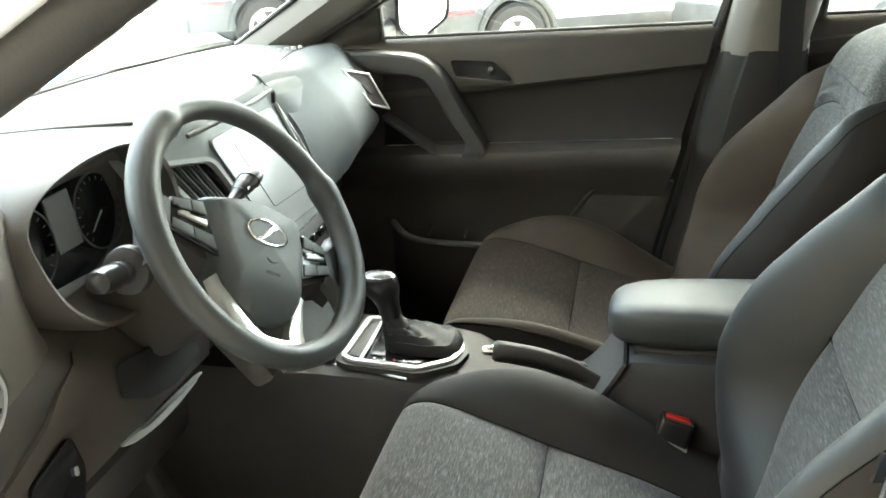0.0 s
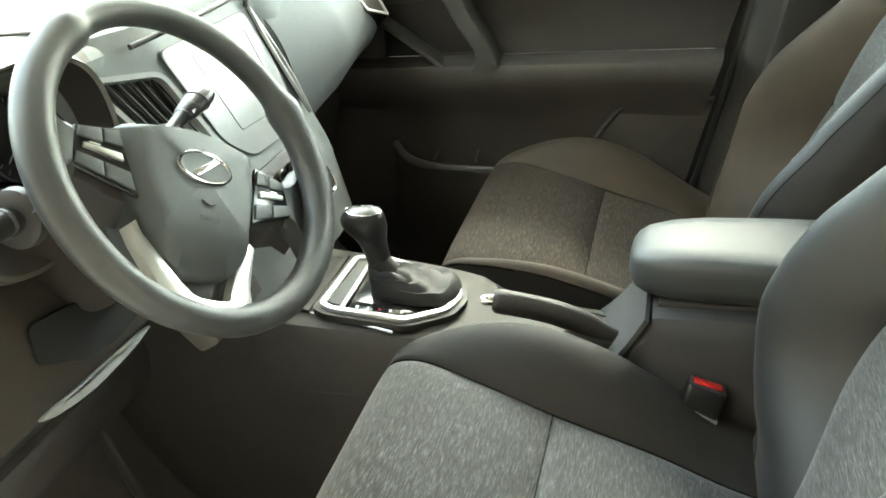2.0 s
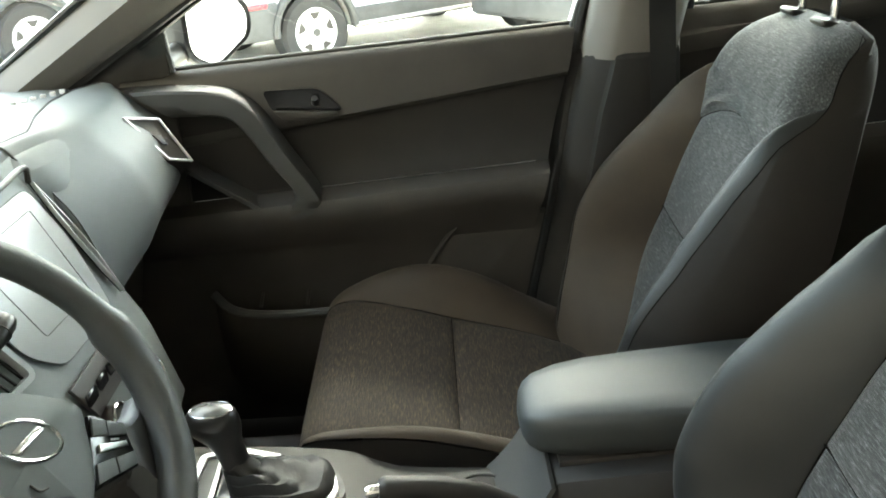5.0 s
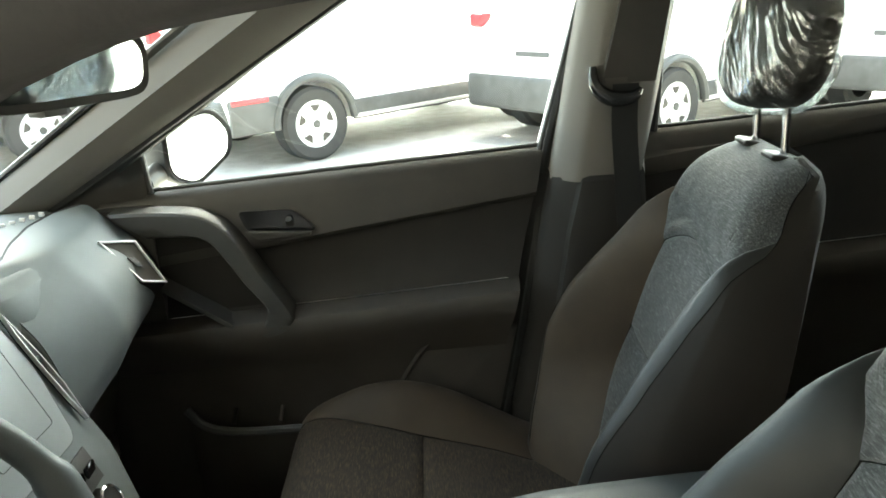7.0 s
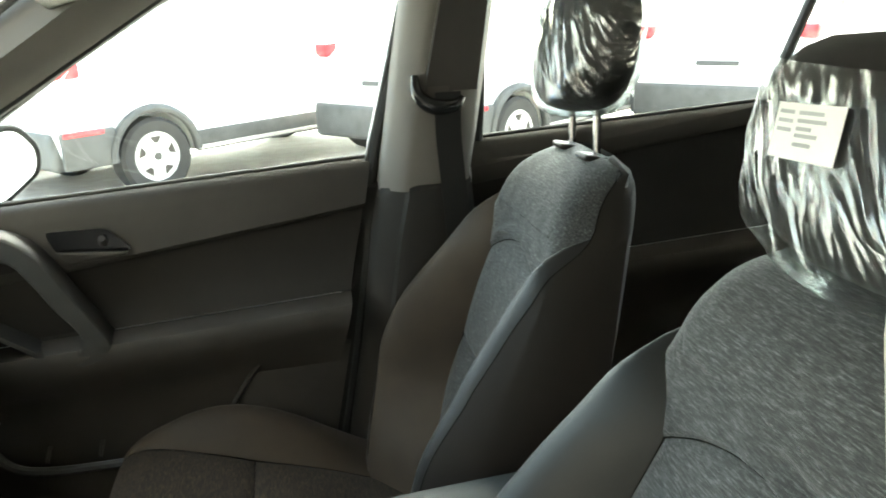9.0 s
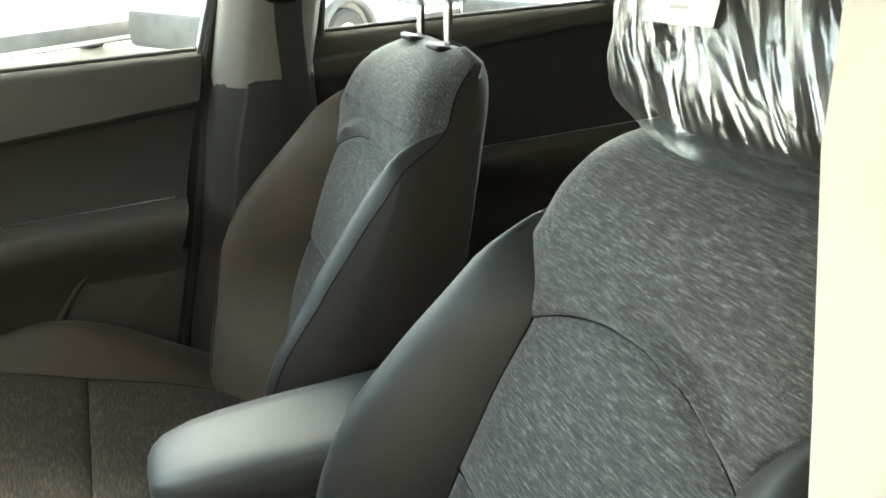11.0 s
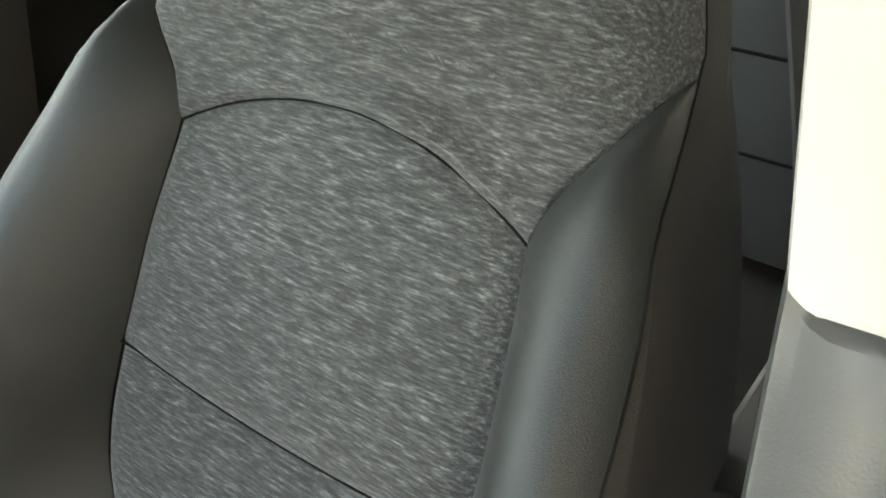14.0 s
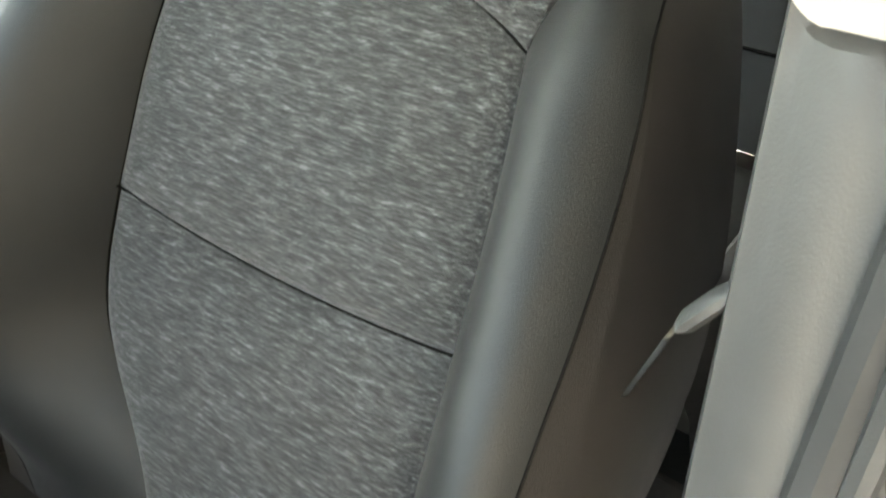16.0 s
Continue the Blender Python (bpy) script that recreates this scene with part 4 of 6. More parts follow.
dpart("info_screen", box((-1.046, -0.338, 1.125), (0.004, 0.052, 0.075), 0.001, 1, pose(0, 0, 0, 0, -9, 0).to_3x3()), TRIM_LOW, "grey display", binn)

# passenger pad: smooth bulged panel with an inlaid edge
CREASE_X = ((0.22, -0.965), (0.235, -0.968), (0.30, -1.006), (0.40, -1.036), (0.50, -1.052), (0.58, -1.045), (0.64, -1.012))


def pad_pt(u, v, lift=0.0):
    y = 0.243 + 0.393 * u
    zb = 1.002 - 0.105 * (1 - u) ** 2.4
    xf = -0.955 + 0.083 * min(1, 0.55 + u * 1.2) * (1 - 0.22 * max(0, u - 0.8) / 0.2)
    cx = min(lerp_table(CREASE_X, y), xf - 0.118)
    h = 1.185 - zb
    pts = [(-0.985, zb - 0.002), (xf - 0.048, zb + 0.008), (xf - 0.021, zb + 0.18 * h), (xf - 0.008, zb + 0.40 * h), (xf - 0.031, zb + 0.70 * h), (xf - 0.070, zb + 0.90 * h), (xf - 0.098, 1.194), (0.5 * (xf - 0.098 + cx), 1.2055), (cx, 1.2085)]
    q = spline([(a, 0, b) for a, b in pts], 4)
    f = v * (len(q) - 1)
    i = min(int(f), len(q) - 2)
    p = q[i].lerp(q[i + 1], f - i)
    return Vector((p.x + lift, y, p.z))


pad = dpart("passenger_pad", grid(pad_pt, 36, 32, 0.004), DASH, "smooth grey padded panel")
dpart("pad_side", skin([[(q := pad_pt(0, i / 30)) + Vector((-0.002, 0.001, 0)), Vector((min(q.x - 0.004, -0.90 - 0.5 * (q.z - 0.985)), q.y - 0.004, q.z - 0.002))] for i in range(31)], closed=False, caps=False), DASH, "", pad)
crease = [pad_pt(0, 0.62 + 0.38 * i / 10) - Vector((0, 0.003, 0)) for i in range(11)] + [pad_pt(i / 24, 1.0) - Vector((0.003, 0, 0)) for i in range(25)]
dpart("pad_crease", tube(crease, 0.0020, 6), TRIM_GREY)
under = [pad_pt(u, 0, -0.012) - Vector((0, 0, 0.006)) for u in [i / 16 for i in range(17)]]
dpart("glovebox_lip", tube(under, 0.013, 8), TRIM)
dpart("glovebox", grid(lambda u, v: Vector((-0.985 - 0.05 * v + 0.012 * math.sin(math.pi * u), 0.25 + 0.37 * u, 1.005 - 0.24 * v)), 14, 10, 0.01), TRIM_LOW, "closed dark glovebox lid")
dpart("glovebox_latch", box((-0.99, 0.43, 0.955), (0.012, 0.07, 0.02), 0.004), TRIM)


def louvre(name, corners, depth, n, across, parent=None, border=SILVER, w=0.006, back=-0.6):
    """An air vent in a frame of four or more corners, with a dark back and slats."""
    C = [Vector(c) for c in corners]
    d = Vector(depth)
    top = dpart(name, frame_ring([c + d * 0.25 for c in C], w, d * 0.12, 0.001), border, "silver-edged air vent", parent)
    dpart("vent_back", slab([c + d * back for c in C], -d * 0.2), BROWN_AND_SHADE if back > 0 else GLOSS_BLACK, "", top)
    if back > 0:
        dpart("vent_housing", slab([c + d * 0.10 for c in C], -d * 1.3), TRIM, "dark vent housing", top)
        mid = sum(C, Vector()) / 4 + d * back
        dpart("vent_slider", slab([mid + (c - mid) * 0.22 + d * 0.05 for c in C], d * 0.10, 0.001), TRIM, "", top)
    a, b, c, e = C[0], C[1], C[2], C[3]
    for i in range(1, n):
        k = i / n
        p, q = (a.lerp(b, k), e.lerp(c, k)) if across else (a.lerp(e, k), b.lerp(c, k))
        t = (q - p).normalized().cross(d).normalized() * 0.0012
        dpart("slat", slab([p - t - d * 0.3, p + t - d * 0.3, q + t - d * 0.3, q - t - d * 0.3], d * 0.42), TRIM, "", top)
    return top


louvre("end_vent", [(-0.9532, 0.5129, 1.1666), (-0.9111, 0.5693, 1.1484), (-0.8585, 0.5420, 1.0769), (-0.8884, 0.5071, 1.0923)], (0.022, -0.010, 0.020), 1, False, None, SILVER, 0.0030, 0.20)
ring = rounded([(-0.922, y, z) for y, z in ((-0.668, 1.116), (-0.646, 1.098), (-0.637, 1.068), (-0.644, 1.046), (-0.662, 1.029), (-0.695, 1.034), (-0.715, 1.065), (-0.705, 1.105))], 0.014, 4)
lv = dpart("left_vent", frame_ring(ring, 0.0045, Vector((0.010, 0, 0)), 0.0015), SILVER, "silver-ringed air vent")
dpart("vent_surround", frame_ring([Vector((-0.923, -0.676 + (p.y + 0.676) * 1.22, 1.072 + (p.z - 1.072) * 1.16)) for p in ring], 0.0050, Vector((0.006, 0, 0)), 0.0015), TRIM_GREY, "grey vent surround", lv)
dpart("vent_back", slab(ring, (0.002, 0, 0)), GLOSS_BLACK, "", lv)
for z in (1.050, 1.072, 1.094):
    dpart("slat", slab([(-0.920, y, zz) for y, zz in ((-0.705, z - 0.002), (-0.644, z - 0.002), (-0.644, z + 0.002), (-0.705, z + 0.002))], (0.006, 0, 0)), TRIM, "", lv)
for i in range(6):
    y = 0.515 + 0.016 * i
    dpart("defroster_fin", box((-1.12 + 0.010 * i, y, 1.205), (0.010, 0.004, 0.008), 0.001, 1), WHITE_MARK)
dpart("defroster_grille", tube([(-1.33, -0.3, 1.206), (-1.36, 0.0, 1.206), (-1.36, 0.2, 1.206), (-1.31, 0.42, 1.206)], 0.007, 8, flat=0.4), TRIM)

dpart("hood_line", tube([(-1.30, -0.285, 1.2035), (-1.209, -0.222, 1.2055), (-1.135, -0.172, 1.2055), (-1.061, -0.121, 1.2025)], 0.003, 6), DASH_SHADED)

# driver's lower panels
KNEE_TOP = ((-0.66, 0.965), (-0.64, 0.975), (-0.585, 0.992), (-0.547, 1.004), (-0.509, 1.008), (-0.46, 1.006), (-0.20, 1.000))


def dash_x(y, z):
    """Depth of the bare dash below the dials."""
    _, _, xh, xl, xfoot = station(y)
    return lerp_table(((0.78, xfoot - 0.03), (0.90, xl - 0.01), (0.99, xl), (1.035, xh * 0.6 + xl * 0.4), (1.09, xh)), z)


def knee(u, v):
    y = -0.665 + 0.465 * u
    z = curve_table(KNEE_TOP, y) * (1 - v) + 0.868 * v
    x = dash_x(y, z) + 0.003
    k = min(1, v / 0.35)
    return Vector((x + k * k * (3 - 2 * k) * max(0, -0.936 - 0.012 * v - x), y, z))


dpart("knee_panel", grid(knee, 30, 16, 0.006), BROWN_AND_SHADE, "dark brown-grey cover below the dash")
# dark plate on the cover imitates the shade inside an open slot
dpart("storage_slot_plate", slab(rounded([(-0.930, y, z) for y, z in ((-0.445, 0.986), (-0.387, 0.976), (-0.268, 0.940), (-0.253, 0.900), (-0.323, 0.890), (-0.380, 0.902), (-0.446, 0.938))], 0.010, 3), (0.004, 0, 0), 0.001), WEBBING, "flat dark plate in place of the slot under the column")
edge = spline([(-0.926, -0.470, 0.886), (-0.926, -0.452, 0.8870), (-0.926, -0.40, 0.8805), (-0.926, -0.340, 0.8790), (-0.926, -0.300, 0.8775), (-0.926, -0.264, 0.8745), (-0.926, -0.300, 0.8685), (-0.926, -0.360, 0.8655), (-0.926, -0.410, 0.868), (-0.926, -0.452, 0.878)], 4, closed=True)
# pale colour carries the light that falls on this upward edge
dpart("lower_edge", slab(edge, (0.007, 0, 0.001), 0.002), PALE, "pale lower edge of the cover")
plate = dpart("switch_plate", slab(rounded([(-0.921, y, z) for y, z in ((-0.635, 0.946), (-0.564, 0.965), (-0.549, 0.914), (-0.560, 0.876), (-0.614, 0.866), (-0.641, 0.902))], 0.010, 3), (0.008, 0, 0.002), 0.002), GLOSS_BLACK, "black switch plate")
dpart("switch", box((-0.911, -0.569, 0.923), (0.004, 0.005, 0.011), 0.0015), SILVER, "", plate)
dpart("under_tray", box((-1.10, 0.0, 0.72), (0.14, 1.3, 0.08), 0.02), TRIM_LOW)
for y, w, z in ((-0.40, 0.11, 0.53), (-0.26, 0.055, 0.52)):
    pd = dpart("pedal", box((-0.98, y, z), (0.02, w, 0.055), 0.006, 2, pose(0, 0, 0, 0, -30, 0).to_3x3()), RUBBER, "black pedal")
    dpart("pedal_arm", tube([(-0.99, y, z + 0.02), (-1.04, y, z + 0.16), (-1.06, y, z + 0.22)], 0.008, 8), TRIM_LOW, "", pd)

# ---- centre stack ----
CO = Vector((-0.95, 0, 0.78))
stack = thing("centre_stack", "grey centre stack with touch screen and air vents", "dashboard", at=CO)


def cpart(name, bm, mat, label="", parent=None):
    return part(name, moved(bm, Matrix.Translation(-CO)), mat, parent or stack, label)


def face_x(z):
    return -0.895 - 0.50 * (z - 0.985)


def face(y, z, out=0.0):
    bend = -0.32 * max(0, -0.05 - y) - 0.12 * max(0, y - 0.165)
    return Vector((face_x(z) + bend + out * 0.9, y, z + out * 0.45))


def stack_pt(u, v):
    z = 0.80 + 0.395 * v
    w0 = -0.225 + 0.10 * (1 - v) ** 1.3
    w1 = 0.250 + 0.012 * (1 - v)
    p = face(w0 + (w1 - w0) * u, z)
    if z < 0.93:
        p.x -= 0.25 * (0.93 - z)
    return p


cpart("stack_body", grid(stack_pt, 24, 20), DASH, "grey moulded stack")
scr = rounded([face(y, z, 0.002) for y, z in ((-0.052, 1.158), (0.205, 1.158), (0.214, 1.080), (0.182, 0.985), (0.015, 0.992), (-0.030, 1.03))], 0.020, 4)
bez = cpart("touch_screen", slab(scr, face(0, 1, 0.003) - face(0, 1, 0.0), 0.001), SCREEN, "pale film-covered screen panel")
cpart("screen_joint", tube([p + (face(0, 1, 0.002) - face(0, 1, 0)) for p in scr], 0.0010, 6, closed=True), TRIM_GREY, "", bez)
glass = rounded([face(y, z, 0.0055) for y, z in ((0.010, 1.138), (0.170, 1.138), (0.160, 1.022), (0.022, 1.028))], 0.006, 3)
cpart("screen_edge", tube(glass, 0.0006, 6, closed=True), TRIM_GREY, "", bez)
hood = [face(y, z, o) for y, z, o in ((-0.09, 1.172, 0.010), (0.0, 1.176, 0.022), (0.11, 1.178, 0.026), (0.206, 1.178, 0.020), (0.221, 1.160, 0.006))]
cpart("screen_hood", tube(spline(hood, 5), 0.0042, 8), TRIM, "dark lip over the screen")
cpart("button_panel", slab([face(y, z, 0.006) for y, z in ((-0.02, 0.975), (0.17, 0.975), (0.165, 0.93), (-0.01, 0.93))], face(0, 1, 0.006) - face(0, 1, 0.0), 0.002), TRIM)
for i, (y, z) in enumerate(((0.015, 0.905), (0.135, 0.905))):
    c = face(y, z, -0.01)
    k = cpart("climate_knob", tube([c + Vector((0.012, 0, 0.006)) * j for j in (0, 1, 2)], [0.027, 0.026, 0.021], 20), TRIM, "black knob")
    cpart("knob_ring", tube([c + Vector((0.026, 0, 0.013)) + Vector((-0.45 * 0.022 * math.sin(a), 0.022 * math.cos(a), 0.9 * 0.022 * math.sin(a))) for a in [2 * math.pi * j / 24 for j in range(24)]], 0.0025, 6, closed=True), CHROME, "chrome ring", k)
for i in range(5):
    c = face(0.0 + 0.036 * i, 0.952, 0.014)
    cpart("button", box(c, (0.006, 0.028, 0.018), 0.002, 1), GLOSS_BLACK)


def stack_vent(corners, n, across, label_name, w, border):
    C = [face(y, z, 0.004) for y, z in corners]
    d = (face(0, 1, 1) - face(0, 1, 0)).normalized()
    top = cpart(label_name, frame_ring(rounded(C, 0.018), w, d * 0.010, 0.0015), border, "framed air vent")
    cpart("vent_back", slab([c - d * 0.003 for c in C], -d * 0.002), GLOSS_BLACK, "", top)
    a, b, c, e = C
    for i in range(1, n):
        k = i / n
        p, q = (a.lerp(b, k), e.lerp(c, k)) if across else (a.lerp(e, k), b.lerp(c, k))
        t = (q - p).normalized().cross(d).normalized() * 0.0014
        cpart("slat", slab([p - t * 0.7, p + t * 0.7, q + t * 0.7, q - t * 0.7], d * 0.003), RUBBER, "", top)


stack_vent([(-0.180, 1.153), (-0.070, 1.136), (-0.043, 1.012), (-0.122, 1.006)], 7, True, "driver_vent", 0.0075, SCREEN)
strip = [face(y, z, 0.006) for y, z in ((0.221, 1.158), (0.231, 1.12), (0.239, 1.08), (0.241, 1.04), (0.232, 0.985), (0.224, 1.02), (0.218, 1.08), (0.217, 1.12))]
_d = (face(0, 1, 1) - face(0, 1, 0)).normalized()
slit = cpart("passenger_vent", frame_ring(strip, 0.0030, _d * 0.006, 0.001), SILVER, "slim silver-edged air vent")
cpart("vent_back", slab(strip, -_d * 0.002), GLOSS_BLACK, "", slit)
cpart("slat", slab([face(0.2195, 1.090, 0.006), face(0.237, 1.088, 0.006), face(0.237, 1.084, 0.006), face(0.2195, 1.086, 0.006)], _d * 0.003), TRIM_GREY, "", slit)


# ---- steering wheel and column ----
WC = Vector((-0.783, -0.318, 1.1235))
WN = Vector((math.cos(radians(32.6)) * math.cos(radians(7)), -math.cos(radians(32.6)) * math.sin(radians(7)), math.sin(radians(32.6))))
WH = Vector((0, 0, 1)).cross(WN).normalized()
WU = WN.cross(WH)
WM0 = Matrix.Translation(WC) @ Matrix((WH, WU, WN)).transposed().to_4x4()
WM = WM0 @ Matrix.Rotation(radians(-38), 4, "Z")  # the wheel stands turned to the right
HUB = Matrix.Translation((0, -0.024, -0.010)) @ Matrix.Scale(0.95, 4)
# wheel axes: first to the car's right, second up the rim, third to the driver
wheel = thing("steering_wheel", "black steering wheel with silver lower spoke", "steering wheel", at=WC)


def wpart(name, bm, mat, label="", parent=None):
    return part(name, moved(bm, Matrix.Translation(-WC) @ WM @ (Matrix() if name == "rim" else HUB)), mat, parent or wheel, label)


def rim_r(a):
    d = abs((a - math.pi / 2 + math.pi) % (2 * math.pi) - math.pi)  # angle from the top
    g = min(1, max(0, (d - radians(46)) / radians(6)))
    return 0.0155 + 0.0036 * g * g * (3 - 2 * g) + 0.0022 * math.exp(-((d - radians(53)) / radians(7)) ** 2) - 0.0040 * max(0, (d - radians(95)) / radians(85))


rim = [Vector((0.1705 * math.cos(a), 0.1705 * math.sin(a), 0)) for a in [2 * math.pi * i / 144 for i in range(144)]]
wpart("rim", tube(rim, [rim_r(2 * math.pi * i / 144) for i in range(144)], 14, closed=True, up=(0, 0, 1)), WHEEL_SKIN, "soft black rim")
hub = spline([(-0.086, 0.050, 0), (-0.070, 0.056, 0), (0, 0.064, 0), (0.070, 0.056, 0), (0.086, 0.050, 0), (0.087, 0.040, 0), (0.083, -0.010, 0), (0.070, -0.043, 0), (0.064, -0.065, 0), (0.050, -0.086, 0), (0.028, -0.102, 0), (0, -0.105, 0), (-0.028, -0.102, 0), (-0.050, -0.086, 0), (-0.064, -0.065, 0), (-0.070, -0.043, 0), (-0.083, -0.010, 0), (-0.087, 0.040, 0)], 4, closed=True)


def hub_pt(p, k):
    """A point of the cover's rings: the face keeps the upper edge and stops short of the lower lip."""
    x, y = p.x * (1 - 0.22 * k), p.y - (0.006 * k if p.y > 0 else 0)
    return x, max(y, -0.105 + 0.050 * k) if k > 0 else y


hub_rings = []
for k, z in ((0.0, -0.052), (0.0, -0.020), (0.0, -0.004), (0.12, 0.004), (0.55, 0.0130), (0.80, 0.0178), (0.92, 0.0196), (1.0, 0.0206)):
    hub_rings.append([Vector((*hub_pt(p, k), z - 0.10 * max(0, abs(hub_pt(p, k)[0]) - 0.05))) for p in hub])
for k in (0.85, 0.6, 0.3, 0.06):
    hub_rings.append([Vector((p.x * k, p.y * k, p.z + 0.0045 * (1 - k * k))) for p in hub_rings[7]])
hubm = wpart("airbag_cover", skin(hub_rings), AIRBAG, "smooth grey airbag cover", None)
ov = [Vector((0.033 * math.cos(a), 0.012 + 0.0180 * math.sin(a), 0.0250)) for a in [2 * math.pi * i / 32 for i in range(32)]]
badge = wpart("badge", tube([p - Vector((0, 0, 0.0005)) for p in ov], 0.0022, 8, closed=True), CHROME, "plain silver oval badge ring", hubm)
wpart("badge_field", slab([Vector((p.x * 0.95, 0.012 + (p.y - 0.012) * 0.93, 0.0238)) for p in ov], (0, 0, 0.0012)), AIRBAG, "", hubm)
wpart("badge_bar", slab([(-0.020, 0.001, 0.0248), (-0.011, -0.0005, 0.0248), (0.020, 0.023, 0.0248), (0.011, 0.0245, 0.0248)], (0, 0, 0.0014), 0.0004), CHROME, "", hubm)
wpart("horn_mark", tube(spline([(-0.008, -0.026, 0.0249), (0, -0.031, 0.0247), (0.008, -0.029, 0.0248)], 4), 0.0012, 6), TRIM, "", hubm)
txt = bpy.data.curves.new("word", "FONT")
txt.body, txt.size, txt.align_x, txt.extrude = "AIRBAG", 0.0075, "CENTER", 0.0003
_tob = bpy.data.objects.new("word", txt)
scene.collection.objects.link(_tob)
_dg = bpy.context.evaluated_depsgraph_get()
_tm = bpy.data.meshes.new_from_object(_tob.evaluated_get(_dg))
bpy.data.objects.remove(_tob)
_b = bmesh.new()
_b.from_mesh(_tm)
wpart("airbag_word", moved(_b, Matrix.Translation((0, -0.049, 0.0239))), TRIM, "", hubm)
PAD = ((0.0885, 0.041), (0.131, 0.036), (0.138, -0.006), (0.0735, -0.027))


def pad_at(u, v, s, z):
    """A place on a switch pad: u outwards, v downwards."""
    a, b, c, d = [Vector((x, y)) for x, y in PAD]
    q = a.lerp(b, u).lerp(d.lerp(c, u), v)
    return Vector((s * q.x, q.y, z - 0.10 * (q.x - 0.085)))


for s in (-1, 1):
    sp = wpart("side_spoke", skin([[Vector((s * x, y, z)) for y, z in ((y0, -0.006), (y0 * 0.5 + y1 * 0.5, -0.001), (y1, -0.010), (y1 - 0.016, -0.040), (y0, -0.036))] for x, y0, y1 in ((0.060, 0.046, -0.030), (0.090, 0.042, -0.030), (0.118, 0.038, -0.018), (0.140, 0.038, -0.012), (0.160, 0.050, -0.020))]), TRIM, "black side spoke")
    wpart("spoke_wing", skin([[Vector((s * x, y, z)) for y, z in ((y0, -0.008), (y0 - 0.010, 0.001 + b), (y1 + 0.010, 0.001 + b), (y1, -0.008), (y1, -0.022), (y0, -0.022))] for x, y0, y1, b in ((0.132, 0.041, -0.016, 0.0), (0.142, 0.043, -0.020, 0.001), (0.154, 0.052, -0.034, 0.001), (0.168, 0.070, -0.060, -0.004))]), WHEEL_SKIN, "soft grey wing to the rim", sp)
    wpart("switch_pod", slab([pad_at(u, v, s, 0.000) for u, v in ((-0.02, -0.03), (1.03, -0.03), (1.03, 1.04), (-0.02, 1.05))], (0, 0, 0.0065), 0.0015), GLOSS_BLACK, "black switch pod", sp)
    for u0, u1 in ((0.02, 0.42), (0.45, 0.98)):
        wpart("switch_key", slab([pad_at(u, v, s, 0.005) for u, v in ((u0, 0.02), (u1, 0.02), (u1, 0.28), (u0, 0.29))], (0, 0, 0.0040), 0.001), AIRBAG, "grey key", sp)
    for u0, u1 in ((0.03, 0.48), (0.51, 0.97)):
        wpart("switch_key", slab([pad_at(u, v, s, 0.005) for u, v in ((u0, 0.70), (u1, 0.69), (u1, 0.98), (u0, 0.99))], (0, 0, 0.0040), 0.001), AIRBAG, "grey key", sp)
    wpart("rocker", slab([pad_at(u, v, s, 0.006) for u, v in ((0.12, 0.43), (0.85, 0.43), (0.85, 0.54), (0.12, 0.55))], (0, 0, 0.0045), 0.0012), SILVER, "silver rocker", sp)
    wpart("switch_mark", slab([pad_at(u, v, s, 0.0066) for u, v in ((0.50, 0.345), (0.72, 0.345), (0.72, 0.375), (0.50, 0.375))], (0, 0, 0.0006)), WHITE_MARK, "", sp)
# V-shaped satin spoke: two arms from the hub, joined along the rim
arm_out = ((0.0795, -0.058, -0.002), (0.074, -0.074, -0.001), (0.060, -0.110, 0.006), (0.053, -0.134, 0.014), (0.048, -0.148, 0.019), (0.036, -0.1525, 0.021), (0.0, -0.1540, 0.022))
arm_in = ((0.0695, -0.050, -0.002), (0.064, -0.064, -0.001), (0.045, -0.092, 0.004), (0.030, -0.118, 0.011), (0.0235, -0.130, 0.017), (0.0165, -0.1345, 0.020), (0.0, -0.1355, 0.021))
vee = []
for o, i in [(Vector((-a[0], *a[1:])), Vector((-b[0], *b[1:]))) for a, b in zip(arm_out, arm_in)] + [(Vector(a), Vector(b)) for a, b in reversed(list(zip(arm_out[:-1], arm_in[:-1])))]:
    d = (i - o) * 0.14
    vee.append([o - Vector((0, 0, 0.016)), o - Vector((0, 0, 0.002)), o + d, i - d, i - Vector((0, 0, 0.002)), i - Vector((0, 0, 0.016))])
wpart("lower_spoke", skin(vee), SILVER, "satin silver V-shaped spoke")
wpart("lower_web", slab([(-0.05, -0.06, -0.034), (-0.026, -0.135, -0.026), (0.026, -0.135, -0.026), (0.05, -0.06, -0.034)], (0, 0, 0.016), 0.003), TRIM)

col = thing("steering_column", "dark steering column shroud with two stalks", "steering column", at=WC - WN * 0.12)
KO = WC - WN * 0.12


def kpart(name, bm, mat, label="", parent=None):
    return part(name, moved(bm, Matrix.Translation(-KO)), mat, parent or col, label)


shroud = spline([(-0.07, 0.0, 0), (-0.06, 0.045, 0), (0, 0.06, 0), (0.06, 0.045, 0), (0.07, 0.0, 0), (0.06, -0.06, 0), (0, -0.075, 0), (-0.06, -0.06, 0)], 4, closed=True)
kpart("shroud", skin([[WM0 @ Vector((p.x * k, p.y * k, z)) for p in shroud] for k, z in ((0.75, -0.045), (0.95, -0.055), (1.0, -0.08), (1.05, -0.14), (1.1, -0.24))]), BROWN_AND_SHADE, "brown-grey plastic shroud")
